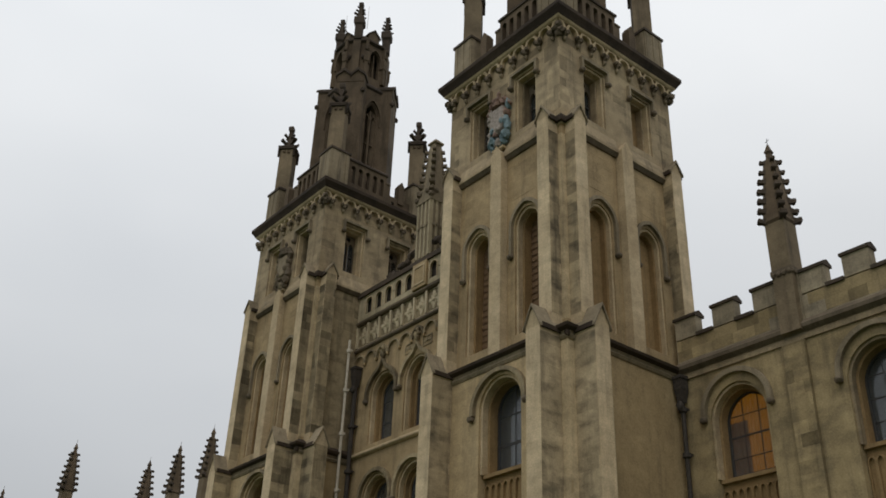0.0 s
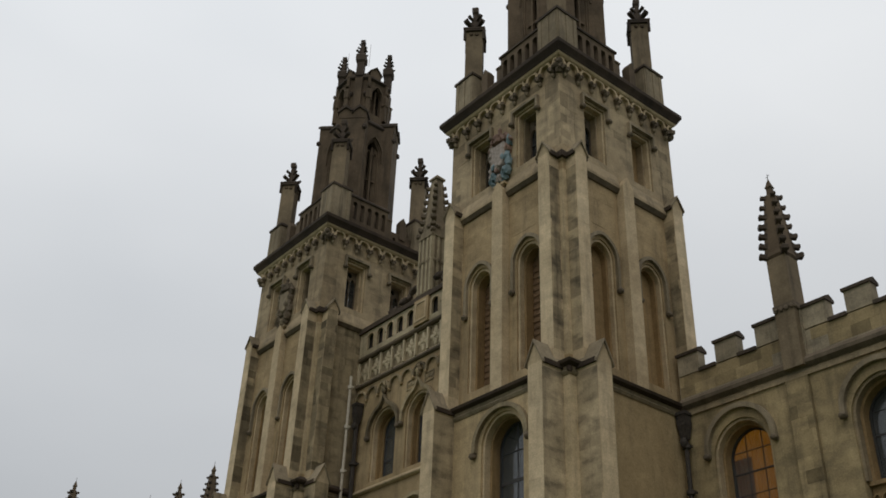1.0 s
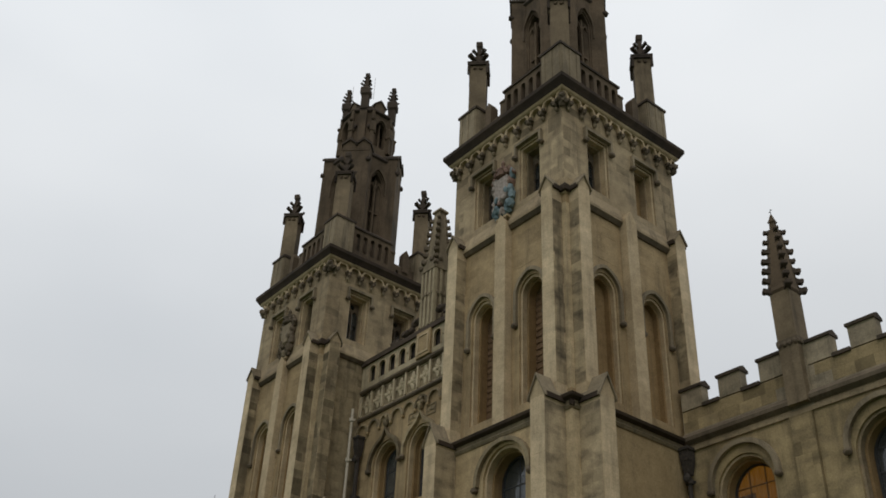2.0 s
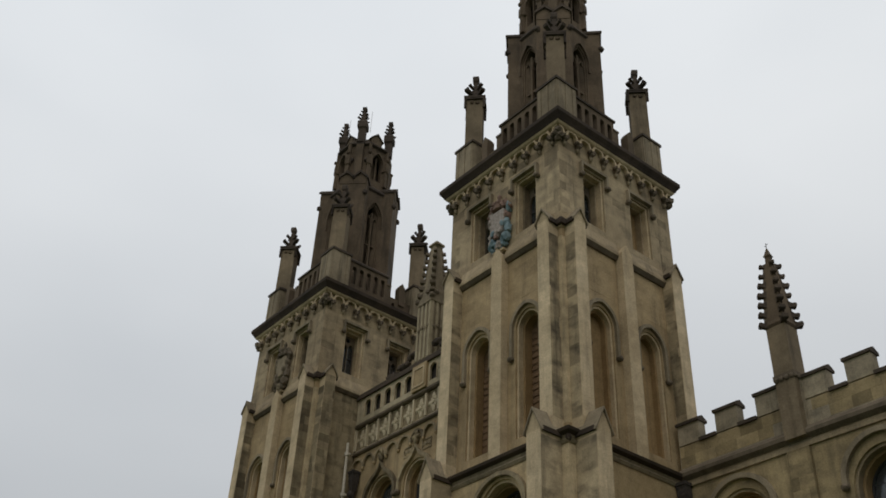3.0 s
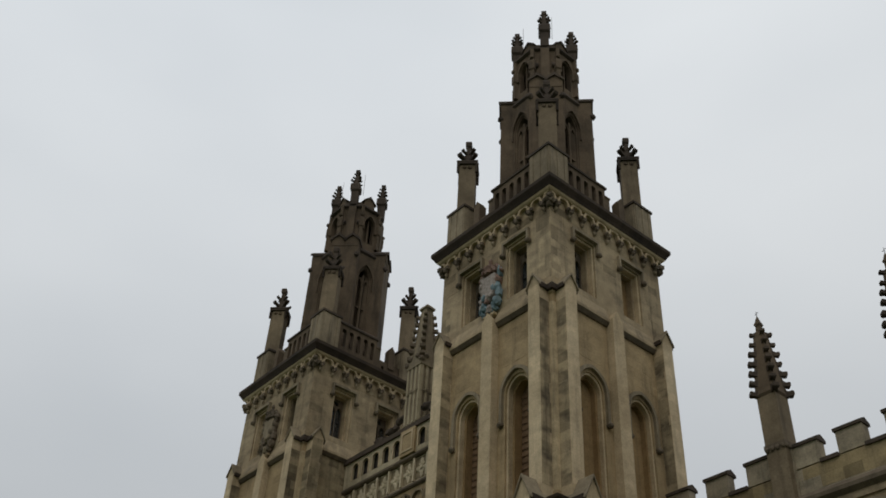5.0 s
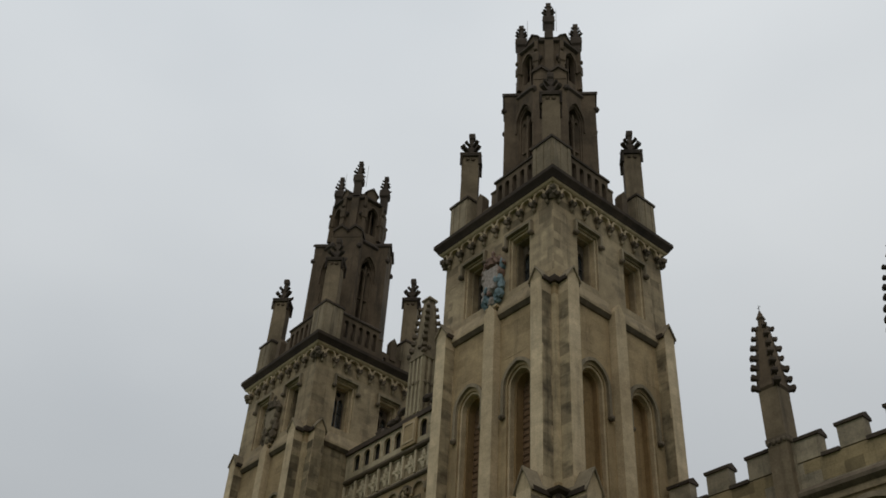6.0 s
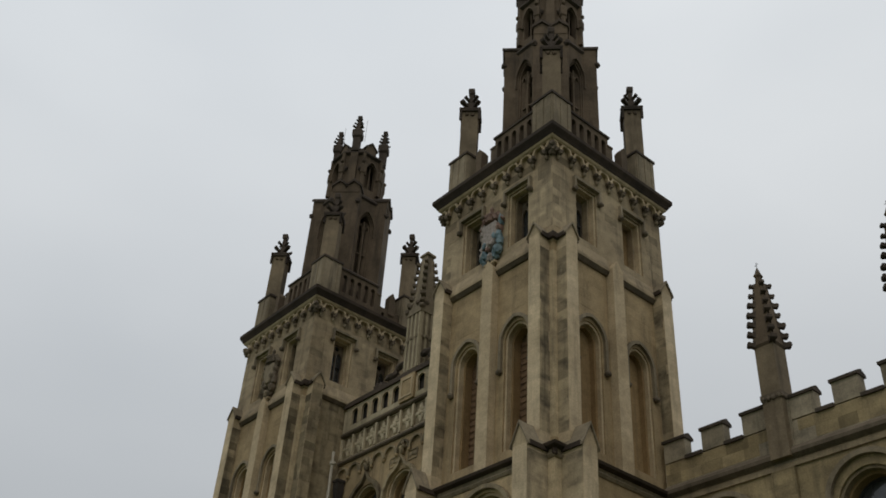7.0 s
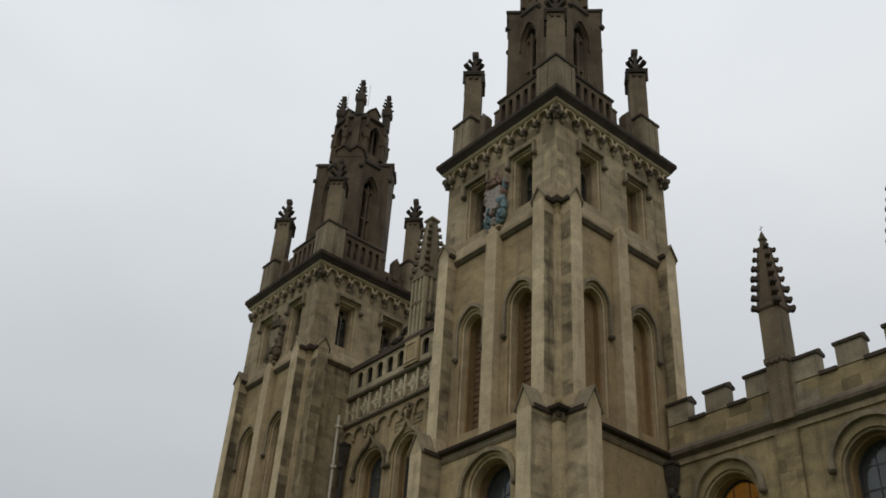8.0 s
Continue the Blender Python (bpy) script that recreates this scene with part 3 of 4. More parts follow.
        part("angle_buttress", bm, LANTERN, parent)
    bm = bmesh.new()
    spin(bm, [(0.72, 24.1), (0.72, 31.5), (0.80, 31.9), (0.80, 34.05)], 8, turn8)
    part("core", bm, LANTERN, parent, "dark inner core of the lantern")
    bm = bmesh.new()
    ring(bm, [(1.18, 33.86), (1.29, 33.93), (1.29, 34.02), (1.20, 34.12), (0.5, 34.12), (0.5, 33.86)], 8, turn8)
    part("cornice", bm, BLACKENED, parent)
    for k in range(8):
        bm = bmesh.new()
        if k % 2 == 0:
            gabled(bm, -0.31, 0.31, 0.74, 0.96, 34.05, 34.66, 34.97)
            bm.transform(pose(0, 0, 0, 0, 0, 45 * k))
            mer = part("parapet", bm, LANTERN, parent)
            bm = bmesh.new()
            gable_coping(bm, -0.31, 0.31, 0.72, 0.96, 34.66, 34.97, 0.07, 0.06)
            bm.transform(pose(0, 0, 0, 0, 0, 45 * k))
            part("gable_coping", bm, BLACKENED, mer)
        else:
            box(bm, -0.40, 0.40, -1.16, -0.8, 34.1, 34.3)
            bm.transform(pose(0, 0, 0, 0, 0, 45 * k))
            part("parapet", bm, BLACKENED, parent)
    for k in range(4):
        a = radians(45 + 90 * k)
        bm = bmesh.new()
        spin(bm, [(0.25, 34.05), (0.25, 34.90), (0.35, 35.00), (0.35, 35.34), (0.31, 35.42), (0.20, 35.50), (0.11, 36.12)], 4, 0)
        spin(bm, [(0.11, 36.08), (0.10, 36.16), (0.15, 36.22), (0.15, 36.42)], 4, 0)
        p = part("lantern_pinnacle", bm, BLACKENED, parent)
        p.matrix_basis = pose(1.16 * math.cos(a), 1.16 * math.sin(a), 0)
        crockets(p, 35.54, 36.04, 0.13, 0.08, 3, 0.22, BLACKENED, 4, 0.0, 12.0)
        bm = bmesh.new()
        spin(bm, [(0.016, 35.0), (0.012, 36.45)], 5, 0, 0.95 * math.cos(a + 0.35), 0.95 * math.sin(a + 0.35))
        part("lightning_rod", bm, STEEL, parent)


def tower(lancets_on_side=True):
    e = thing("bell_tower", 0, 0, 0, "tall square limestone gothic tower with gabled buttresses and dark octagonal lantern", "tower", "twin towers")
    # walls of three stages, each face its own slab
    for k in range(4):
        bm = bmesh.new()
        holes = [arch(0.12, 7.3, 11.4, 0.86, 0.86)] if k == 0 else []
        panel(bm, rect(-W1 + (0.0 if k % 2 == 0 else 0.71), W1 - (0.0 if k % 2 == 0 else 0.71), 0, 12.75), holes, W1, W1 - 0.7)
        # the side walls are browner than the front, with shade put into the colour
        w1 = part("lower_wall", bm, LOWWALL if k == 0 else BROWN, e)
        w1.matrix_basis = quarter(k)
        if k == 0:
            window(w1, 0.12, 9.62, 11.4, 0.86, 0.86, W1, 0.62, "sash", OCHRE, 2)
            o = arch(0.12, 11.3, 11.4, 1.14, 1.06)
            hood("hood_mould", w1, o, inset(o, 0.12, 11.4, 1.14, 0.13), W1, 0.13, DIRTSHADE, [(-1.0, 11.22), (1.24, 11.22)])
            bm = bmesh.new()
            box(bm, 0.12 - 0.84, 0.12 + 0.84, -(W1 - 0.3), -(W1 - 0.55), 7.3, 9.52)
            ap = part("apron", bm, OCHRE, w1, "panelled ochre stone apron under the window")
            for i in range(7):
                bm = bmesh.new()
                q = arch(0.12 - 0.72 + 0.24 * i, 7.4, 9.2, 0.115, 0.16, 4)
                band(bm, q, inset(q, 0.12 - 0.72 + 0.24 * i, 9.2, 0.115, 0.03), W1 - 0.22, W1 - 0.32)
                part("arch_moulding", bm, OCHRE, ap)
        bm = bmesh.new()
        with_lancets = k != 1 or lancets_on_side
        holes = [arch(u, 13.35, 16.88, 0.50, 0.55) for u in (-1.08, 1.08)] if with_lancets else []
        panel(bm, rect(-W2 + (0.0 if k % 2 == 0 else 0.61), W2 - (0.0 if k % 2 == 0 else 0.61), 12.7, 19.6), holes, W2, W2 - 0.6)
        # the far tower's side wall has dirt and shade in its colour
        w2 = part("lancet_wall", bm, STONE if with_lancets else DIRTSHADE, e)
        w2.matrix_basis = quarter(k)
        for u in (-1.08, 1.08) if with_lancets else ():
            window(w2, u, 13.35, 16.88, 0.50, 0.55, W2, 0.53 if k % 2 == 0 else 0.40, "louvre" if k % 2 == 0 else "blank", OCHRE, 2)
            o = arch(u, 15.95, 16.88, 0.68, 0.78)
            # darker than the wall: the hood's shadow is mixed into its colour
            hood("hood_mould", w2, o, inset(o, u, 16.88, 0.68, 0.11), W2, 0.10, PEDESTAL, [(u - 0.64, 15.9), (u + 0.64, 15.9)])
        bm = bmesh.new()
        holes = [rect(u - 0.47, u + 0.47, 20.35, 22.48) for u in (-1.1, 1.1)]
        panel(bm, rect(-W3 + (0.0 if k % 2 == 0 else 0.61), W3 - (0.0 if k % 2 == 0 else 0.61), 19.6, 23.8), holes, W3, W3 - 0.6)
        w3 = part("belfry_wall", bm, BELFRY, e)
        w3.matrix_basis = quarter(k)
        for u in (-1.1, 1.1):
            window(w3, u, 20.35, 22.48, 0.47, 0, W3, 0.52, "blank" if (k == 1 and u > 0 and lancets_on_side) else "tracery", BELFRY, 2)
            o = arch(u, 22.18, 22.66, 0.62, 0)
            hood("label_mould", w3, o, arch(u, 22.18, 22.56, 0.54, 0), W3, 0.13, PEDESTAL, [(u - 0.60, 22.12), (u + 0.60, 22.12)])
    # buttresses, two at each corner and one slim pilaster in the middle of each face
    for k in range(4):
        for s in (-1, 1):
            bm = bmesh.new()
            gabled(bm, s * 2.23 - 0.27, s * 2.23 + 0.27, 2.6, 3.5, 0, 12.82, 13.36)
            b1 = part("buttress", bm, PALE, e)
            b1.matrix_basis = quarter(k)
            bm = bmesh.new()
            gable_coping(bm, s * 2.23 - 0.27, s * 2.23 + 0.27, 2.6, 3.5, 12.82, 13.36, 0.07, 0.06)
            part("gable_coping", bm, PEDESTAL, b1)
            for q in (-1, 1):
                bm = bmesh.new()
                x = s * 2.23 + q * 0.29
                box(bm, x - 0.045, x + 0.045, -3.46, -2.6, 12.70, 12.83)
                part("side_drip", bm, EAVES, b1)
            bm = bmesh.new()
            gabled(bm, s * 2.21 - 0.24, s * 2.21 + 0.24, 2.5, 3.0, 12.8, 19.85, 20.22)
            b2 = part("buttress", bm, PALE, e)
            b2.matrix_basis = quarter(k)
            bm = bmesh.new()
            gable_coping(bm, s * 2.21 - 0.24, s * 2.21 + 0.24, 2.5, 3.0, 19.85, 20.22, 0.07, 0.06)
            part("gable_coping", bm, PEDESTAL, b2)
            for q in (-1, 1):
                bm = bmesh.new()
                x = s * 2.21 + q * 0.26
                box(bm, x - 0.06, x + 0.06, -2.98, -2.5, 19.70, 19.84)
                part("side_drip", bm, EAVES, b2)
        bm = bmesh.new()
        gabled(bm, -0.24, 0.24, 2.5, 2.88, 12.9, 19.68, 20.04)
        m = part("pilaster", bm, PALE, e)
        m.matrix_basis = quarter(k)
    # string courses and cornice run round all four sides
    bm = bmesh.new()
    ring(bm, [(2.55, 12.52), (2.78, 12.52), (2.83, 12.60), (2.77, 12.66), (2.80, 12.74), (2.55, 12.74)])
    part("under_moulding", bm, PEDESTAL, e)
    bm = bmesh.new()
    ring(bm, [(2.55, 12.74), (2.82, 12.74), (2.93, 12.80), (2.95, 12.88), (2.62, 13.10), (2.55, 13.10)])
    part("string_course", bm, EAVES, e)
    for k in range(4):
        for u0, u1 in ((-1.98, -0.23), (0.23, 1.98)):
            bm = bmesh.new()
            run(bm, [(2.5, 19.44), (2.66, 19.45), (2.75, 19.56), (2.5, 19.62)], u0, u1)
            # the drip's own shadow is painted in with the dark stone
            c = part("drip_course", bm, SOOTSHADE, e)
            c.matrix_basis = quarter(k)
            bm = bmesh.new()
            run(bm, [(2.5, 19.60), (2.76, 19.57), (2.76, 19.67), (2.64, 20.10), (2.5, 20.10)], u0, u1)
            c = part("weathering", bm, BELFRY, e)
            c.matrix_basis = quarter(k)
        bm = bmesh.new()
        box(bm, 2.40, 2.72, -2.72, -2.40, 19.68, 19.80)
        box(bm, 2.40, 2.70, -2.70, -2.40, 19.80, 19.94, 0.8)
        c = part("corner_coping", bm, EAVES, e)
        c.matrix_basis = quarter(k)
    bm = bmesh.new()
    ring(bm, [(2.5, 23.60), (2.79, 23.60), (2.83, 23.64), (2.86, 23.70), (2.5, 23.70)])
    part("cornice", bm, PALE, e)
    bm = bmesh.new()
    ring(bm, [(2.4, 23.70), (2.87, 23.70), (2.92, 23.80), (3.01, 23.94), (3.01, 24.08), (2.6, 24.24), (2.4, 24.24)])
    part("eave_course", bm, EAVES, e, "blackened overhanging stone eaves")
    bm = bmesh.new()
    box(bm, -2.5, 2.5, -2.5, 2.5, 23.9, 24.05)
    part("roof", bm, ROOF, e)
    # carved corbels below the cornice, with bars of tracery in between
    bm = bmesh.new()
    blob(bm, -0.08, -2.74, 23.25, 0.08, 0.10, 0.085, 1.0, 0.6)
    blob(bm, 0.08, -2.74, 23.25, 0.08, 0.10, 0.085, 2.3, 0.6)
    blob(bm, 0.0, -2.74, 23.15, 0.08, 0.11, 0.10, 4.1, 0.5)
    first = part("corbel", bm, SOOTSHADE, e)
    bm = bmesh.new()
    blob(bm, 0.0, -2.68, 23.01, 0.06, 0.09, 0.11, 5.1, 0.4)
    part("pendant", bm, PEDESTAL, first)
    n = 9
    pitch = 4.84 / (n - 1)
    for k in range(4):
        for i in range(n):
            u = -2.42 + pitch * i
            if k == 0 and i == 0:
                first.matrix_basis = quarter(k) @ pose(u, 0, 0)
            else:
                again(first, quarter(k) @ pose(u, 0, 0), e)
        for i in range(n):
            # a cusped spandrel on each corbel, pierced by one triangle
            u = -2.42 + pitch * i
            bm = bmesh.new()
            h = pitch * 0.5 - 0.004
            cusp = []
            for q in range(9):
                t = math.pi / 2 * q / 8
                cusp.append((0.055 + (h - 0.055) * (1 - math.cos(t)) + 0.03 * math.sin(4 * t), 23.18 + 0.37 * math.sin(t)))
            outline = [(u - x, z) for x, z in cusp[::-1]] + [(u + x, z) for x, z in cusp] + [(u + h, 23.62), (u - h, 23.62)]
            panel(bm, outline, [[(u - 0.11, 23.578), (u + 0.11, 23.578), (u, 23.37)]], W3 + 0.14, W3 + 0.02)
            a = part("corbel_tracery", bm, PALE, e)
            a.matrix_basis = quarter(k)
        bm = bmesh.new()
        for j in range(4):
            blob(bm, 2.66 + 0.08 * (j % 2), -2.66 - 0.08 * (j // 2), 23.12 + 0.08 * j, 0.12, 0.12, 0.11, j + k, 0.5)
        c = part("corner_boss", bm, SOOTSHADE, e)
        c.matrix_basis = quarter(k)
        bm = bmesh.new()
        box(bm, 2.58, 2.86, -2.86, -2.58, 12.84, 12.98, 0.5)
        blob(bm, 2.77, -2.77, 12.66, 0.085, 0.085, 0.12, k + 3, 0.4)
        c = part("waterspout", bm, EAVES, e)
        c.matrix_basis = quarter(k)
    # parapet: pedestals with pinnacles, balusters between
    p = corner_pinnacle(e)
    p.matrix_basis = pose(2.16, -2.16, 0)
    for k in range(1, 4):
        again(p, quarter(k) @ pose(2.16, -2.16, 0), e)
    for k in range(4):
        bm = bmesh.new()
        # a rail on balusters runs from one pedestal past the middle, then a lower step and a gabled merlon
        n = 1 if k % 2 == 0 else -1
        slots = []
        for u in (1.34, 0.96, 0.58, 0.20, -0.16):
            slots.append(arch(u * n, 24.72, 25.50, 0.11, 0.10, 4))
        panel(bm, rect(*sorted((-0.38 * n, 1.74 * n)), 24.0, 25.80), slots, 2.42, 2.20)
        r = part("pierced_merlon", bm, LANTERN, e)
        r.matrix_basis = quarter(k)
        bm = bmesh.new()
        u0, u1 = sorted((-0.44 * n, 1.74 * n))
        run(bm, [(2.12, 25.80), (2.47, 25.80), (2.48, 25.88), (2.34, 26.02), (2.24, 26.02), (2.12, 25.90)], u0, u1)
        part("coping", bm, BLACKENED, r)
        # lower step beside the merlon, and the low wall on to the next pedestal
        bm = bmesh.new()
        u0, u1 = sorted((-0.38 * n, -0.60 * n))
        box(bm, u0, u1, -2.42, -2.18, 24.0, 25.42)
        box(bm, u0 - 0.02, u1 + 0.02, -2.45, -2.15, 25.42, 25.50)
        q = part("step", bm, LANTERN, e)
        q.matrix_basis = quarter(k)
        bm = bmesh.new()
        panel(bm, rect(*sorted((-0.60 * n, -1.74 * n)), 24.0, 24.95), [rect(u * n - 0.07, u * n + 0.07, 24.30, 24.70) for u in (-0.80,)], 2.40, 2.22)
        q = part("low_parapet", bm, LANTERN, e)
        q.matrix_basis = quarter(k)
        bm = bmesh.new()
        gabled(bm, -1.20 * n - 0.15, -1.20 * n + 0.15, 2.14, 2.46, 24.7, 25.62, 25.86)
        g = part("gabled_merlon", bm, LANTERN, e)
        g.matrix_basis = quarter(k)
    lantern(e)
    return e


near = tower()
far = tower(False)
far.matrix_basis = pose(-13.347, 0, 0)


# ---- wings with battlements, to either side of the towers ----
def pinnacle(x, y, z0, label="tall crocketed stone pinnacle rising from the battlemented parapet"):
    """A square shaft and a crocketed spire with a fine tip."""
    e = thing("pinnacle", x, y, z0, label, "pinnacle", "pinnacles of the wings")
    bm = bmesh.new()
    box(bm, -0.29, 0.29, -0.29, 0.29, 0.0, 3.4)
    soften(bm, 0.03)
    part("shaft", bm, TURRET, e)
    bm = bmesh.new()
    box(bm, -0.32, 0.32, -0.32, 0.32, 1.72, 1.84)
    for q in range(4):
        blob(bm, -0.24 + 0.16 * q, -0.31, 1.70, 0.07, 0.05, 0.08, q, 0.4)
        blob(bm, 0.31, -0.24 + 0.16 * q, 1.70, 0.05, 0.07, 0.08, q + 4, 0.4)
    part("moulding", bm, SOOTSHADE, e)
    bm = bmesh.new()
    spin(bm, [(0.41, 3.30), (0.47, 3.38), (0.43, 3.50), (0.20, 5.44), (0.11, 5.52), (0.10, 5.70), (0.145, 5.76), (0.09, 5.86), (0.06, 5.95), (0.02, 6.05)], 4, 45)
    spire = part("spire", bm, LANTERN, e)
    crockets(spire, 3.34, 5.34, 0.35, 0.14, 7, 0.25, BLACKENED)
    bm = bmesh.new()
    spin(bm, [(0.014, 5.95), (0.010, 6.25)], 5)
    for q in (-1, 1):
        box(bm, q * 0.03 - 0.03, q * 0.03 + 0.03, -0.006, 0.006, 6.16 + 0.02 * q, 6.18 + 0.02 * q)
    part("tip_rod", bm, STEEL, spire)
    return e


def wing(name, bays, pins, x0, x1, yw, label):
    """A battlemented range: wall, string course, windows between pilasters and a stepped parapet. bays are the window middles."""
    e = thing(name, 0, 0, 0, label, "building wing", "", "structure")
    d = -yw
    top = 13.1
    bm = bmesh.new()
    holes = [arch(b, 7.5, 11.08, 0.90, 0.94) for b in bays]
    holes += [arch(b, 2.2, 5.4, 0.90, 0.94) for b in bays]
    panel(bm, rect(x0, x1, 0, 12.7), holes, d, d - 0.7)
    part("wall", bm, WINGSTONE, e)
    for i, b in enumerate(bays):
        for zb, zs in ((9.52, 11.08), (2.2, 5.4)):
            window(e, b, zb, zs, 0.90, 0.94, d, 0.58 if zb > 9 else 0.5, "lead", OCHRE if zb > 9 else PALE, 2, "", BELFRY)
            o = arch(b, zs + 0.10, zs + 0.24, 1.12, 1.08)
            hood("hood_mould", e, o, inset(o, b, zs + 0.24, 1.12, 0.14), d, 0.13, PEDESTAL, [(b - 1.06, zs + 0.08), (b + 1.06, zs + 0.08)])
        bm = bmesh.new()
        box(bm, b - 0.89, b + 0.89, -(d - 0.28), -(d - 0.56), 7.5, 9.42)
        ap = part("apron", bm, OCHRE, e)
        for j in range(8):
            bm = bmesh.new()
            u = b - 0.77 + 0.22 * j
            q = arch(u, 7.7, 9.10, 0.105, 0.14, 4)
            band(bm, q, inset(q, u, 9.10, 0.105, 0.03), d - 0.2, d - 0.3)
            part("arch_moulding", bm, OCHRE, ap)
    bm = bmesh.new()
    box(bm, x0, x1, -(d + 0.06), -(d - 0.1), 12.52, 12.64)
    box(bm, x0, x1, -(d + 0.03), -(d - 0.1), 12.64, 12.71)
    part("fillet", bm, BELFRY, e)
    bm = bmesh.new()
    prof = [(d - 0.1, 12.71), (d + 0.05, 12.71), (d + 0.17, 12.80), (d + 0.18, 12.90), (d + 0.03, 13.06), (d - 0.1, 13.06)]
    a = [bm.verts.new((x0, -q, z)) for q, z in prof]
    b2 = [bm.verts.new((x1, -q, z)) for q, z in prof]
    bm.faces.new(a)
    bm.faces.new(b2[::-1])
    for i in range(len(prof)):
        j = (i + 1) % len(prof)
        bm.faces.new((a[j], a[i], b2[i], b2[j]))
    part("string_course", bm, SOOTSHADE, e)
    bm = bmesh.new()
    box(bm, x0, x1, yw + 0.02, yw + 0.34, 12.9, 13.76)
    part("parapet", bm, WINGPALE, e)
    # merlons: one over each window, a broad one round each pinnacle; sills between
    spans = [(b - 0.50, b + 0.24) for b in bays] + [(p - 1.15, p + 1.05) for p in pins]
    if x0 > 0:
        spans.append((x0, 3.52))
    spans = sorted((max(x0, s), min(x1, t)) for s, t in spans if min(x1, t) - max(x0, s) > 0.15)
    edges = [x0]
    for s, t in spans:
        bm = bmesh.new()
        box(bm, s, t, yw + 0.02, yw + 0.32, 13.80, 14.42)
        soften(bm, 0.02)
        m = part("merlon", bm, WINGPALE, e)
        bm = bmesh.new()
        pr = [(0.055, 14.40), (0.065, 14.48), (0.0, 14.52), (-0.17, 14.60), (-0.38, 14.48), (-0.38, 14.40)]
        f = [bm.verts.new((s - 0.035, yw + 0.02 - q, z)) for q, z in pr]
        g = [bm.verts.new((t + 0.035, yw + 0.02 - q, z)) for q, z in pr]
        bm.faces.new(f)
        bm.faces.new(g[::-1])
        for i in range(len(pr)):
            j = (i + 1) % len(pr)
            bm.faces.new((f[j], f[i], g[i], g[j]))
        part("coping", bm, BLACKENED, m)
        edges += [s, t]
    edges.append(x1)
    for s, t in zip(edges[::2], edges[1::2]):
        if t - s > 0.1:
            bm = bmesh.new()
            box(bm, s, t, yw - 0.05, yw + 0.40, 13.74, 13.84)
            part("crenel_sill", bm, BLACKENED, e)
    for p in pins:
        bm = bmesh.new()
        box(bm, p - 0.40, p + 0.26, yw - 0.10, yw + 0.05, 0, 12.5)
        part("pilaster", bm, WINGSTONE, e)
        bm = bmesh.new()
        box(bm, p - 0.33, p + 0.33, yw - 0.04, yw + 0.3, 12.6, 14.46)
        soften(bm, 0.03)
        part("pinnacle_base", bm, WINGPALE, e)
    # the range's body behind the front wall, and its low lead roof
    bm = bmesh.new()
    box(bm, x0, x1, yw + 9.3, yw + 10.0, 0, 13.6)
    part("back_wall", bm, WINGSTONE, e)
    bm = bmesh.new()
    box(bm, x0, x1, yw + 0.42, yw + 9.3, 12.7, 13.0)
    part("roof", bm, ROOF, e)
    for x in (x0, x1 - 0.5):
        bm = bmesh.new()
        box(bm, x, x + 0.5, yw + 0.72, yw + 9.3, 0, 12.7)
        part("end_wall", bm, WINGSTONE, e)
    return e


YW = 1.72
RB = [4.60 + 4.07 * k for k in range(9)]
RP = [6.60 + 4.07 * k for k in range(9)]
wing("wing_south", RB, RP, 2.78, 42.0, YW, "grey-gold limestone range with battlements, hooded windows and pinnacles")
for x in RP:
    pinnacle(x, YW + 0.05, 12.75)
LP = [-19.55 - 3.9 * k for k in range(4)]
LB = [-17.55 - 3.9 * k for k in range(5)]
wing("wing_north", LB, LP, -35.1, -16.12, YW, "grey-gold limestone range with battlements and pinnacles beyond the towers")
for x in LP:
    pinnacle(x, YW + 0.05, 12.75)

# a block that stands forward at the end of the north range
blk = thing("corner_block", 0, 0, 0, "battlemented limestone corner block with pinnacles", "building wing", "", "structure")
bm = bmesh.new()
box(bm, -47.9, -35.1, -2.65, 12.0, 0, 13.8)
part("wall", bm, WINGSTONE, blk)
bm = bmesh.new()
box(bm, -48.0, -35.0, -2.75, 12.1, 12.6, 13.0)
part("string_course", bm, SOOTSHADE, blk)
for i in range(8):
    bm = bmesh.new()
    box(bm, -47.2 + 1.55 * i, -46.3 + 1.55 * i, -2.65, -2.25, 13.75, 14.5)
    part("merlon", bm, WINGSTONE, blk)
for x, y in ((-35.1, 1.72), (-35.2, -2.60), (-47.8, -2.55)):
    pinnacle(x, y, 12.75)

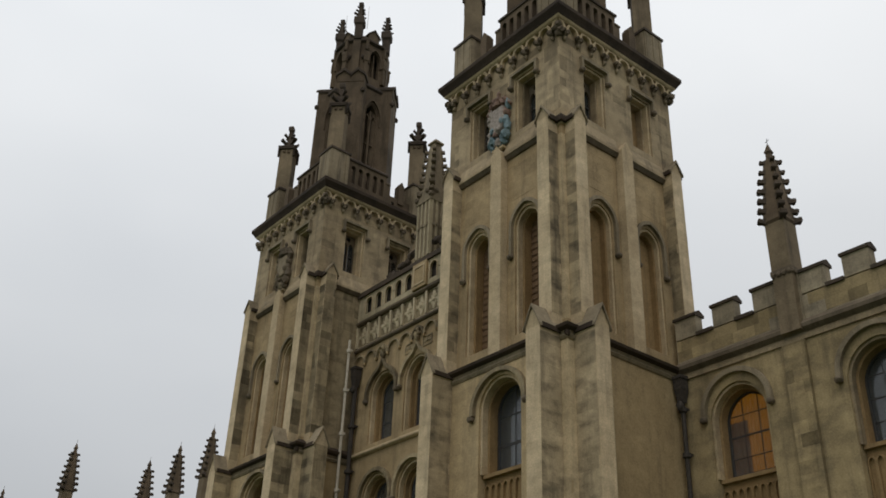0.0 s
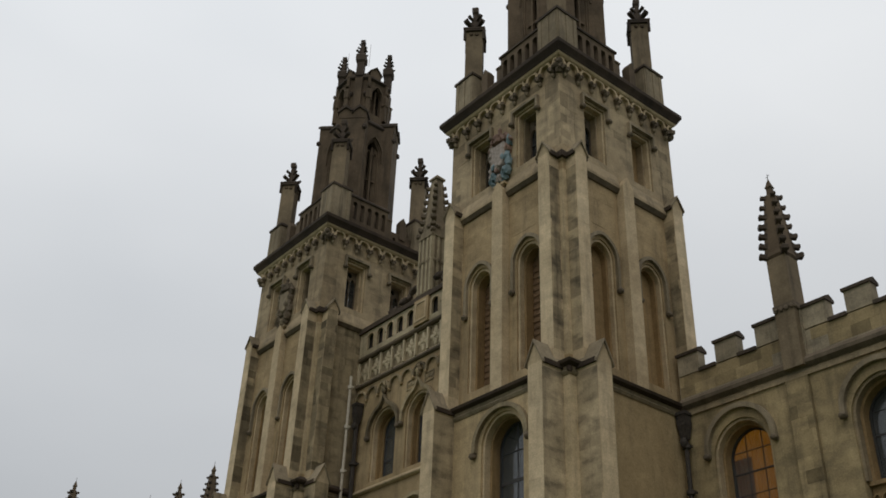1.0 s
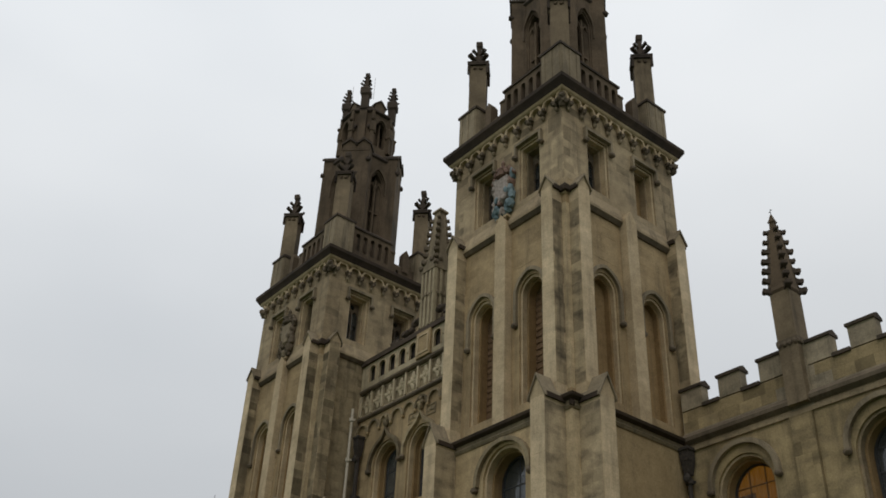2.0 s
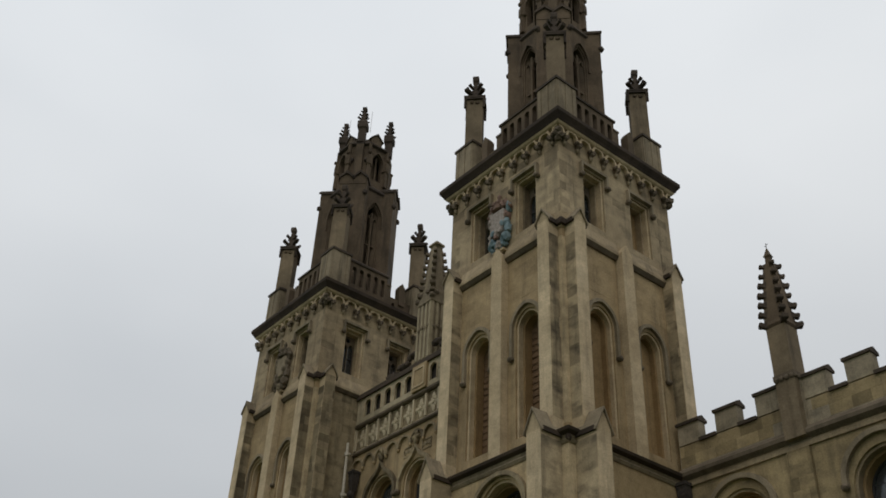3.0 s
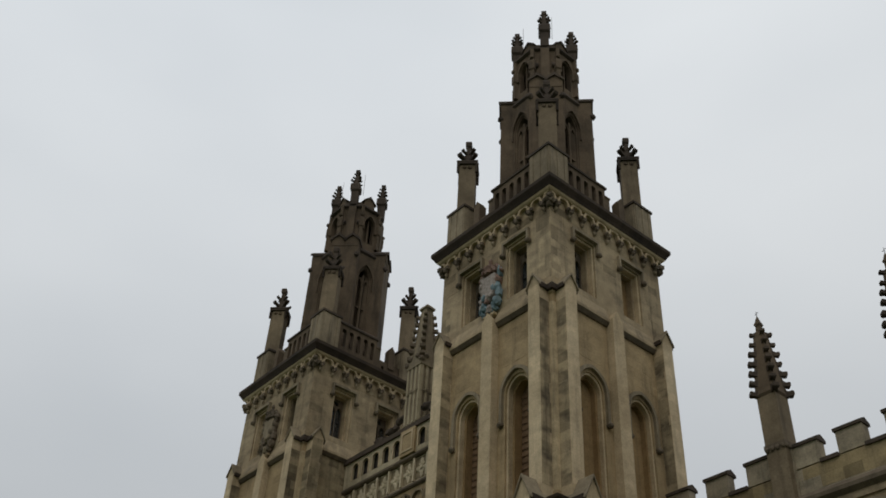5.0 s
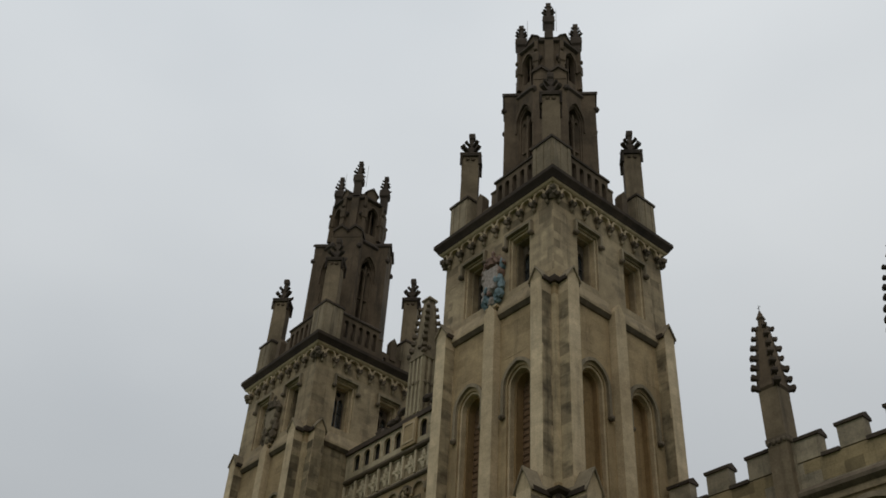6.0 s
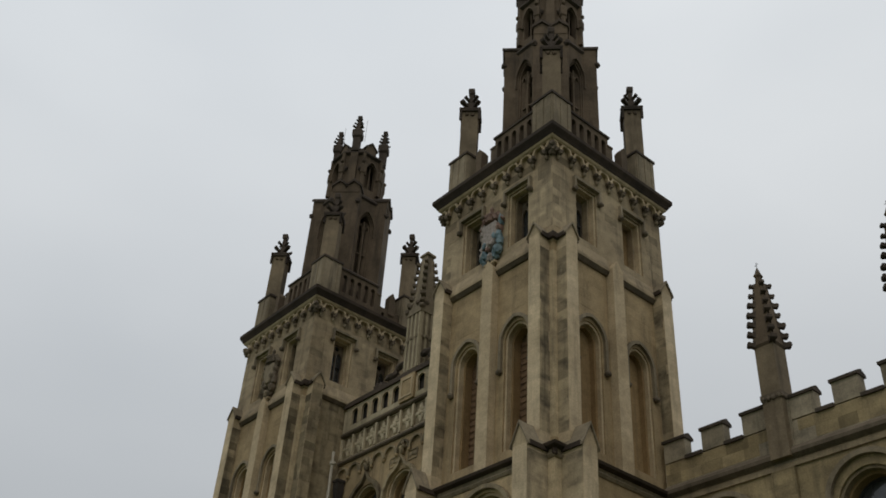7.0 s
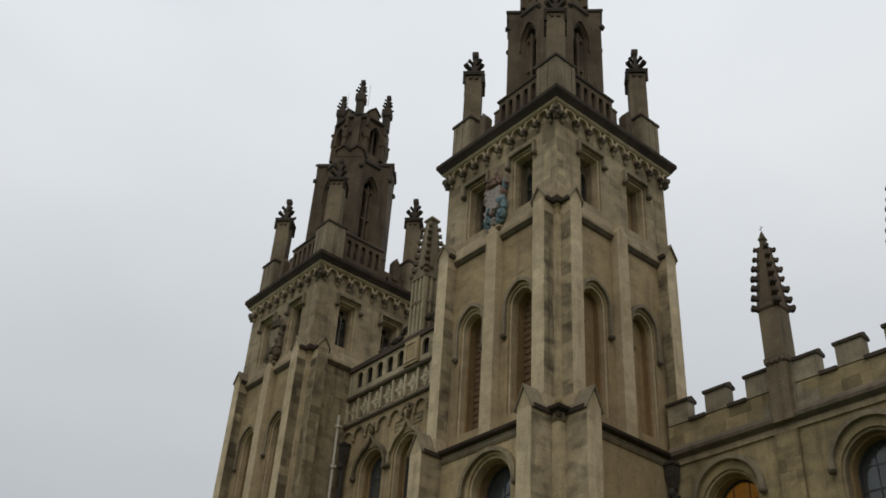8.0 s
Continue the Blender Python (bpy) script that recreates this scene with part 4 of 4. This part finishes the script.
# ---- the linking range between the towers ----
LX, LY, LC = 4.03, -0.55, -6.67
link = thing("linking_range", LC, LY, 0, "ornate limestone screen wall with ogee windows, frieze and pierced parapet", "facade", "", "structure")
UP = (-2.08, 0.0, 2.08)
bm = bmesh.new()
holes = [arch(u, 13.05, 14.95, 0.74, 0.78) for u in UP] + [arch(u, 8.6, 11.05, 0.80, 0.84) for u in UP]
panel(bm, rect(-LX, LX, 0, 17.0), holes, 0.0, -0.6)
part("wall", bm, STONE, link)
for u in UP:
    window(link, u, 13.05, 14.95, 0.74, 0.78, 0.0, 0.5, "sash", OCHRE, 3)
    window(link, u, 8.6, 11.05, 0.80, 0.84, 0.0, 0.5, "lead", OCHRE, 3)
    o = ogee(u, 14.75, 14.95, 0.98, 0.95, 16.25)
    i = [(u + (x - u) * 0.88, z - 0.12 * min(1, max(0, (z - 14.95) / 0.5))) for x, z in o]
    hd = hood("ogee_hood", link, o, i, 0.0, 0.13, DIRTSHADE, [(u - 0.93, 14.72), (u + 0.93, 14.72)])
    bm = bmesh.new()
    blob(bm, u, -0.1, 16.35, 0.10, 0.10, 0.14, u)
    blob(bm, u - 0.09, -0.10, 16.5, 0.08, 0.08, 0.08, u + 1, 0.5)
    blob(bm, u + 0.09, -0.10, 16.5, 0.08, 0.08, 0.08, u + 2, 0.5)
    blob(bm, u, -0.10, 16.64, 0.07, 0.08, 0.10, u + 3, 0.5)
    part("finial", bm, DIRTSHADE, hd)
    o = arch(u, 10.8, 11.05, 1.0, 1.02)
    hood("hood_mould", link, o, inset(o, u, 11.05, 1.0, 0.13), 0.0, 0.12, DIRTSHADE, [(u - 0.95, 10.75), (u + 0.95, 10.75)])
for z, pr, mt in ((12.68, 0.14, PALE), (16.98, 0.11, SOOTSHADE), (18.14, 0.11, SOOTSHADE)):
    bm = bmesh.new()
    prof = [(-0.05, z), (pr * 0.5, z), (pr, z + 0.05), (pr, z + 0.11), (pr * 0.3, z + 0.19), (-0.05, z + 0.2)]
    a = [bm.verts.new((-LX, -q, zz)) for q, zz in prof]
    b = [bm.verts.new((LX, -q, zz)) for q, zz in prof]
    bm.faces.new(a)
    bm.faces.new(b[::-1])
    for i in range(len(prof)):
        j = (i + 1) % len(prof)
        bm.faces.new((a[j], a[i], b[i], b[j]))
    part("string_course", bm, mt, link)
# corbel table of little arches
for i in range(11):
    u = -LX + 0.37 + 0.729 * i
    bm = bmesh.new()
    q = arch(u, 16.40, 16.45, 0.362, 0.36, 8)
    band(bm, q, inset(q, u, 16.45, 0.362, 0.075), 0.10, -0.02)
    part("corbel_arch", bm, DIRTSHADE, link)
    bm = bmesh.new()
    blob(bm, u - 0.365, -0.05, 16.34, 0.065, 0.07, 0.08, i, 0.3)
    part("corbel", bm, STONE, link)
for u in (-0.52, 0.52):
    bm = bmesh.new()
    panel(bm, rect(u - 0.26, u + 0.26, 15.92, 16.30), [rect(u - 0.22, u + 0.22, 15.96, 16.26)], 0.03, -0.02)
    for q in range(3):
        blob(bm, u - 0.13 + 0.13 * q, 0.0, 16.11 + 0.03 * (q % 2), 0.07, 0.04, 0.09, u + q, 0.4)
    part("carved_panel", bm, DIRTSHADE, link)
# frieze of carved panels
bm = bmesh.new()
box(bm, -LX, LX, 0.06, 0.5, 17.0, 18.34)
part("frieze_ground", bm, DIRTSHADE, link)
bm = bmesh.new()
panel(bm, rect(-0.345, 0.345, -0.44, 0.44), [rect(-0.325, 0.325, -0.42, 0.42)], 0.0, -0.06)
quatre = part("flower_panel", bm, FRIEZE, link, "pale stone panel carved with a leaf star")
bm = bmesh.new()
for q in range(8):
    a = math.pi / 4 * q
    r, w = (0.20, 0.12) if q % 2 == 0 else (0.15, 0.06)
    blob(bm, r * math.cos(a), 0.02, 1.2 * r * math.sin(a), w * (0.75 + 0.5 * abs(math.cos(a))), 0.04, w * (0.75 + 0.6 * abs(math.sin(a))), q, 0.25)
blob(bm, 0, 0.0, 0, 0.08, 0.05, 0.09, 2.0, 0.3)
part("leaf", bm, FRIEZE, quatre)
for i in range(11):
    m = pose(-LX + 0.37 + 0.729 * i, 0.03, 17.66)
    if i == 0:
        quatre.matrix_basis = m
    else:
        again(quatre, m, link)
for i in range(12):
    bm = bmesh.new()
    u = -LX + 0.729 * i
    box(bm, u - 0.045, u + 0.045, -0.05, 0.08, 17.22, 18.1)
    part("frieze_post", bm, FRIEZE, link)
# pierced parapet
for s in (-1, 1):
    bm = bmesh.new()
    us = [s * (0.74 + 0.64 * i) for i in range(5)]
    u0, u1 = sorted((s * 0.42, s * LX))
    panel(bm, rect(u0, u1, 18.32, 19.34), [arch(u, 18.52, 19.02, 0.215, 0.19, 6) for u in us] + [[(u + 0.32 * s + 0.035 * math.cos(a), 18.86 + 0.045 * math.sin(a)) for a in [math.pi / 4 * q for q in range(8)]] for u in us[:-1]], 0.06, -0.03)
    part("pierced_parapet", bm, PIERCED, link)
    for u in us:
        bm = bmesh.new()
        q = arch(u, 18.52, 19.02, 0.235, 0.20, 6)
        band(bm, q, inset(q, u, 19.02, 0.235, 0.04), 0.085, 0.05)
        part("arch_moulding", bm, PALE, link)
# a dark sheet added behind the openings to make them look shaded
bm = bmesh.new()
box(bm, -LX, LX, 0.10, 0.16, 18.32, 19.30)
part("lead_flashing", bm, LEAD, link, "dark backing sheet behind the pierced parapet")
bm = bmesh.new()
box(bm, -0.42, 0.42, -0.16, 0.5, 18.32, 19.36)
ped = part("pedestal", bm, STONE, link)
bm = bmesh.new()
o = rect(-0.34, 0.34, 18.45, 19.25)
panel(bm, o, [rect(-0.26, 0.26, 18.53, 19.17)], 0.19, 0.15)
part("panel_moulding", bm, PALE, ped)
bm = bmesh.new()
box(bm, -LX, LX, -0.15, 0.30, 19.34, 19.44)
box(bm, -LX, LX, -0.10, 0.25, 19.44, 19.58)
part("coping", bm, BLACKENED, link)
for s in (-1, 1):
    bm = bmesh.new()
    for i in range(9):
        f = i / 8
        blob(bm, s * (0.65 + 1.7 * f), 0.05, 19.62 + 0.5 * (1 - f) ** 1.5 + 0.08 * math.sin(i * 2.1), 0.17, 0.12, 0.14, i + s, 0.5)
    part("scroll", bm, BLACKENED, link)
bm = bmesh.new()
box(bm, -LX, LX, 0.6, 5.0, 17.0, 17.2)
part("roof", bm, ROOF, link)

# the pinnacle on the linking range's middle pedestal
mid = thing("parapet_pinnacle", LC, LY + 0.33, 19.58, "large panelled crocketed pinnacle on the linking parapet", "pinnacle")
bm = bmesh.new()
box(bm, -0.40, 0.40, -0.40, 0.40, 0, 2.6)
part("shaft", bm, PEDESTAL, mid)
for k in range(4):
    for a in (-0.40, -0.17, 0.07, 0.30):
        bm = bmesh.new()
        box(bm, a, a + 0.10, -0.435, -0.39, 0.05, 2.5)
        bm.transform(quarter(k))
        part("fillet", bm, PIERCED, mid)
    bm = bmesh.new()
    for q in range(4):
        blob(bm, -0.27 + 0.18 * q, -0.43, 1.35 + 0.05 * (q % 2), 0.07, 0.04, 0.09, q + k, 0.4)
    bm.transform(quarter(k))
    part("carved_band", bm, PEDESTAL, mid)
    bm = bmesh.new()
    gabled(bm, -0.44, 0.44, 0.30, 0.46, 2.45, 2.58, 3.0)
    bm.transform(quarter(k))
    gab = part("gablet", bm, PEDESTAL, mid)
    for q in (-1, 1):
        for z in (2.62, 2.82):
            bm = bmesh.new()
            blob(bm, q * (0.44 - (z - 2.6)), -0.47, z + 0.06, 0.10, 0.08, 0.10, z + q, 0.5)
            bm.transform(quarter(k))
            part("leaf", bm, SOOTSHADE, gab)
bm = bmesh.new()
spin(bm, [(0.50, 2.7), (0.48, 3.0), (0.27, 5.15)], 4, 45)
box(bm, -0.17, 0.17, -0.17, 0.17, 5.1, 5.36)
spin(bm, [(0.33, 5.34), (0.33, 5.42), (0.03, 5.66)], 4, 45)
sp = part("spire", bm, PEDESTAL, mid)
crockets(sp, 2.9, 4.90, 0.36, 0.20, 7, 0.28, SOOTSHADE)


# ---- pipes ----
def pipe(name, x, y, z0, z1, r, mat, label, hopper=False, collars=()):
    e = thing(name, x, y, z0, label, "pipe")
    h = z1 - z0
    bm = bmesh.new()
    spin(bm, [(r, 0), (r, h)], 10)
    part("tube", bm, mat, e)
    for z in collars:
        bm = bmesh.new()
        spin(bm, [(r * 1.1, z - z0 - 0.08), (r * 1.8, z - z0 - 0.06), (r * 1.8, z - z0 + 0.06), (r * 1.1, z - z0 + 0.08)], 10)
        box(bm, -r * 2.2, r * 2.2, r * 0.6, r * 1.6, z - z0 - 0.03, z - z0 + 0.03)
        part("bracket", bm, mat, e)
    if hopper:
        bm = bmesh.new()
        box(bm, -0.085, 0.085, -0.085, 0.085, h - 0.75, h - 0.35, 1.7)
        box(bm, -0.15, 0.15, -0.15, 0.14, h - 0.36, h - 0.02)
        box(bm, -0.18, 0.18, -0.18, 0.16, h - 0.05, h + 0.04)
        blob(bm, 0, -0.1, h - 0.85, 0.11, 0.09, 0.14, 2, 0.4)
        for q in range(6):
            blob(bm, (0.12 - 0.012 * q) * (q % 2 * 2 - 1), -0.12 + 0.01 * q, h - 0.12 - 0.1 * q, 0.05 - 0.004 * q, 0.05, 0.06, q, 0.5)
        part("hopper", bm, mat, e)
    return e


pipe("vent_pipe", -10.45, -1.05, 0, 17.35, 0.055, POLE, "pale painted vent pipe against the tower wall", False, (16.9, 15.3, 13.6, 11.5, 9.0))
pipe("drainpipe", -10.28, -0.74, 0, 16.2, 0.085, LEAD, "black iron drainpipe with a hopper head in the corner", True, (13.9, 12.2, 10.0))
pipe("drainpipe", 2.95, 1.54, 0, 12.55, 0.065, LEAD, "black iron drainpipe with an ornate head beside the tower", True, (11.6, 10.3, 8.0))


# ---- coats of arms between the belfry windows ----
def arms(x, cloak, shield, crown, label):
    e = thing("coat_of_arms", x, -W3, 20.0, label, "relief")
    bm = bmesh.new()
    outline = [(-0.30, 1.55), (0.30, 1.55), (0.32, 1.0), (0.18, 0.62), (0.0, 0.45), (-0.18, 0.62), (-0.32, 1.0)]
    panel(bm, outline, [], 0.26, 0.05)
    soften(bm, 0.04)
    part("shield", bm, shield, e)
    lumps = [(-0.20, -0.24, 0.72, 0.10, 0.07, 0.12), (0.10, -0.25, 0.66, 0.12, 0.07, 0.10), (0.22, -0.22, 0.98, 0.07, 0.07, 0.16), (-0.05, -0.24, 0.50, 0.10, 0.08, 0.10)]
    for i in range(10):
        s = -1 if i % 2 else 1
        lumps.append((s * (0.36 + 0.05 * math.sin(i)), -0.12, 0.40 + 1.15 * (i // 2) / 4, 0.11, 0.12, 0.22))
    for i in range(6):
        lumps.append((-0.36 + 0.14 * i, -0.16 - 0.04 * (i % 2), 0.28 + 0.10 * math.sin(i * 1.7), 0.12, 0.12, 0.17))
    for i in range(4):
        lumps.append((-0.27 + 0.18 * i, -0.14, 0.08 + 0.06 * (i % 2), 0.10, 0.10, 0.10))
    for i, q in enumerate(lumps):
        bm = bmesh.new()
        blob(bm, *q, i, 0.6)
        part("mantling_fold", bm, shield if i % 4 == 1 or (4 <= i < 14 and i % 2) else (crown if i % 7 == 3 else cloak), e)
    bm = bmesh.new()
    spin(bm, [(0.20, 1.62), (0.22, 1.72), (0.15, 1.78), (0.19, 1.90), (0.10, 2.02), (0.05, 2.08), (0.08, 2.18), (0.02, 2.30)], 9, 0, -0.02, -0.14)
    for i in range(7):
        blob(bm, -0.27 + 0.09 * i, -0.22, 1.78 + 0.14 * math.sin(i * 1.9), 0.07, 0.08, 0.10, i, 0.6)
    for s in (-1, 1):
        for j in range(4):
            blob(bm, s * (0.26 + 0.07 * j), -0.14, 1.86 - 0.10 * j, 0.09, 0.09, 0.10, j + s * 7, 0.4)
    part("crown", bm, crown, e)
    bm = bmesh.new()
    box(bm, -0.26, 0.26, -0.20, 0.02, -0.08, 0.0)
    blob(bm, 0, -0.12, -0.10, 0.20, 0.10, 0.09, 3)
    part("bracket", bm, BELFRY, e)
    return e


arms(0.0, BLUE, WHITE, RED, "weathered blue and white painted coat of arms with a red crown")
arms(-13.347, SOOTSHADE, PEDESTAL, SOOTSHADE, "weathered bare stone coat of arms with a crown")

# an orange curtain and a grey one drawn behind the first wing window
cu = thing("curtain", RB[0], YW + 0.70, 9.4, "orange curtain drawn behind the leaded window", "curtain")
bm = bmesh.new()
n = 40
rows = []
for z in (0.0, 2.7):
    rows.append([bm.verts.new((-0.84 + 1.66 * i / n, 0.03 * math.sin(i * 1.1) + 0.015 * math.sin(i * 2.7), z)) for i in range(n + 1)])
for i in range(n):
    bm.faces.new((rows[0][i], rows[0][i + 1], rows[1][i + 1], rows[1][i]))
bmesh.ops.solidify(bm, geom=bm.faces[:], thickness=0.01)
part("cloth", bm, CURTAIN, cu)
dr = thing("drape", RB[0], YW + 0.64, 9.4, "grey-beige drape beside the orange curtain", "curtain")
bm = bmesh.new()
rows = []
for z in (0.0, 1.75):
    rows.append([bm.verts.new((-0.85 + 0.66 * i / 20, 0.03 * math.sin(i * 1.3), z)) for i in range(21)])
for i in range(20):
    bm.faces.new((rows[0][i], rows[0][i + 1], rows[1][i + 1], rows[1][i]))
bmesh.ops.solidify(bm, geom=bm.faces[:], thickness=0.01)
part("cloth", bm, DRAPE, dr)

# ---- ground ----
bm = bmesh.new()
s = 2500
bm.faces.new([bm.verts.new(p) for p in ((-s, -s, 0), (s, -s, 0), (s, s, 0), (-s, s, 0))])
g = part("ground", bm, LAWN, None, "mown green lawn of the quadrangle")
tagged(g, "mown green lawn of the quadrangle", "lawn", "", "structure")


# ---- ashlar: each block stands a few millimetres proud of the wall, with open joints ----
def ashlar(parent, regions, holes, seed, mat, limit=0, course=0.31):
    """Blocks on plane regions (origin, direction along, outward normal, u0, u1, z0, z1)."""
    rnd = random.Random(seed)
    unit = bpy.data.meshes.new("stone_block")
    bm = bmesh.new()
    box(bm, 0, 1, -1, 0, 0, 1)
    bmesh.ops.recalc_face_normals(bm, faces=bm.faces)
    bm.to_mesh(unit)
    bm.free()
    unit.materials.append(mat)
    verts, faces, made = [], [], 0
    for (ox, oy), turn, u0, u1, z0, z1, single in regions:
        base = pose(ox, oy, 0, 0, 0, turn)
        n = max(1, round((z1 - z0) / course))
        h = (z1 - z0) / n
        for r in range(n):
            z = z0 + h * r
            u = u0 - rnd.uniform(0.0, 0.4)
            while u < u1 - 0.05:
                w = rnd.uniform(0.38, 0.85)
                a, b = max(u, u0) + 0.0012, min(u + w, u1) - 0.0012
                u += w
                if b - a < 0.06:
                    continue
                if any(a < q[1] and b > q[0] and z < q[3] and z + h > q[2] for q in holes.get((ox, oy, turn), ())):
                    continue
                t = rnd.uniform(0.003, 0.006)
                m = base @ pose(a, 0, z + 0.0012) @ Matrix.Diagonal((b - a, t, h - 0.0024, 1))
                if single and made < limit:
                    o = new("stone_block", unit)
                    o.parent = parent
                    o.matrix_basis = m
                    made += 1
                else:
                    k = len(verts)
                    verts += [tuple(m @ v.co) for v in unit.vertices]
                    faces += [tuple(k + i for i in f.vertices) for f in unit.polygons]
    if verts:
        me = bpy.data.meshes.new("masonry")
        me.from_pydata(verts, [], faces)
        me.materials.append(mat)
        o = new("masonry", me)
        o.parent = parent
        tagged(o, "", "", "", "stuff")


def tower_ashlar(t, seed, limit, side=None):
    regions, upper_sides, lower_sides, strips, fronts, holes = [], [], [], [], [], {}
    for k in range(2):
        a = 90 * k

        def at(u, d):
            v = quarter(k) @ Vector((u, -d, 0))
            return (round(v.x, 4), round(v.y, 4))
        o3, o2, o1 = at(0, W3), at(0, W2), at(0, W1)
        regions += [(o3, a, -W3, W3, 20.2, 23.20, False), (o2, a, -1.96, 1.96, 13.2, 19.44, k == 1), (o1, a, -1.95, 1.95, 6.0, 12.55, True)][:3 if k == 0 else 2]
        holes[(*o3, a)] = [(u - 0.70, u + 0.70, 20.2, 22.72) for u in (-1.1, 1.1)]
        holes[(*o2, a)] = [(u - 0.70, u + 0.70, 13.2, 17.75) for u in (-1.08, 1.08)] + [(-0.25, 0.25, 13, 20)]
        holes[(*o1, a)] = [(-1.1, 1.35, 6.0, 12.5)] if k == 0 else []
        for s in (-1, 1):
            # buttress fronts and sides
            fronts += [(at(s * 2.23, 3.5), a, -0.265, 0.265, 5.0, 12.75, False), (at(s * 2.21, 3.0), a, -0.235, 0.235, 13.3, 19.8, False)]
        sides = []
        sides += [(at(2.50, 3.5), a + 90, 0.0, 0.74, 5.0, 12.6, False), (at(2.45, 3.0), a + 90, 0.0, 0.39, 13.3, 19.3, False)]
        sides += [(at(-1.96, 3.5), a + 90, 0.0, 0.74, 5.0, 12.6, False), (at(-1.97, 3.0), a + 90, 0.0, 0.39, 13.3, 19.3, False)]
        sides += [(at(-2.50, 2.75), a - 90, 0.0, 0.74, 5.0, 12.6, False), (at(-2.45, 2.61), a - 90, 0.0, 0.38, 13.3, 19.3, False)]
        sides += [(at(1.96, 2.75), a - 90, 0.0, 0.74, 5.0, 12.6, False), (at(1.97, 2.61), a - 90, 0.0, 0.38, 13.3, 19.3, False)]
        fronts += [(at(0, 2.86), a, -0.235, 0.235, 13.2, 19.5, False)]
        upper_sides += [q for q in sides if q[4] > 10]
        lower_sides += [q for q in sides if q[4] < 10]
        # the corner strips between paired buttresses
        strips += [(at(2.45, W2), a, 0.0, W2 - 2.45, 13.2, 19.3, False), (at(-W2, W2), a, 0.0, W2 - 2.45, 13.2, 19.3, False)]
        strips += [(at(2.50, W1), a, 0.0, W1 - 2.50, 5.0, 12.5, False), (at(-W1, W1), a, 0.0, W1 - 2.50, 5.0, 12.5, False)]
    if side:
        # the face towards the linking range: soot, and its shade put into the colour
        ashlar(t, [q for q in regions + upper_sides + lower_sides + fronts if q[1] in (90, 180) and q[4] < 20], holes, seed + 4, side, limit)
        regions, upper_sides, lower_sides, fronts = ([q for q in a if q[1] not in (90, 180) or q[4] > 20] for a in (regions, upper_sides, lower_sides, fronts))
    ashlar(t, [q for q in regions if 10 < q[4] < 20], holes, seed, ASHLAR, limit)
    ashlar(t, [q for q in regions if q[4] < 10], holes, seed + 7, LOWWALL, limit)
    ashlar(t, [q for q in regions if q[4] > 20], holes, seed + 1, BELFRY)
    ashlar(t, upper_sides, holes, seed + 2, side or STAINSHADE)
    ashlar(t, strips, holes, seed + 5, CLUSTER)
    ashlar(t, lower_sides, holes, seed + 6, side or SIDES)
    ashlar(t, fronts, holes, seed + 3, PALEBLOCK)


tower_ashlar(near, 5, 280)
tower_ashlar(far, 8, 200, DIRTSHADE)
w_south = bpy.data.objects["wing_south"]
bays = [(b - 1.3, b + 1.3, 7.4, 12.45) for b in RB] + [(b - 1.3, b + 1.3, 0, 6.8) for b in RB] + [(p - 0.41, p + 0.27, 0, 13) for p in RP]
wr = [((0, YW), 0, 2.80, 12.0, 7.0, 12.45, True), ((0, YW + 0.02), 0, 2.80, 12.0, 13.12, 13.76, True), ((0, YW), 0, 12.0, 41.0, 7.0, 12.45, False)]
wr += [((0, YW - 0.10), 0, p - 0.39, p + 0.25, 6.0, 12.45, False) for p in RP]
ashlar(w_south, wr, {(0, YW, 0): bays, (0, YW + 0.02, 0): [(p - 0.42, p + 0.42, 13, 14) for p in RP]}, 11, WINGSTONE, 280, 0.34)
ashlar(link, [((0, 0), 0, -LX, LX, 13.0, 16.2, True), ((0, 0), 0, -LX, LX, 6.0, 12.5, False)], {(0, 0, 0): [(u - 1.02, u + 1.02, 12.9, 16.9) for u in UP] + [(u - 1.02, u + 1.02, 6.0, 12.2) for u in UP]}, 14, ASHLAR, 150)
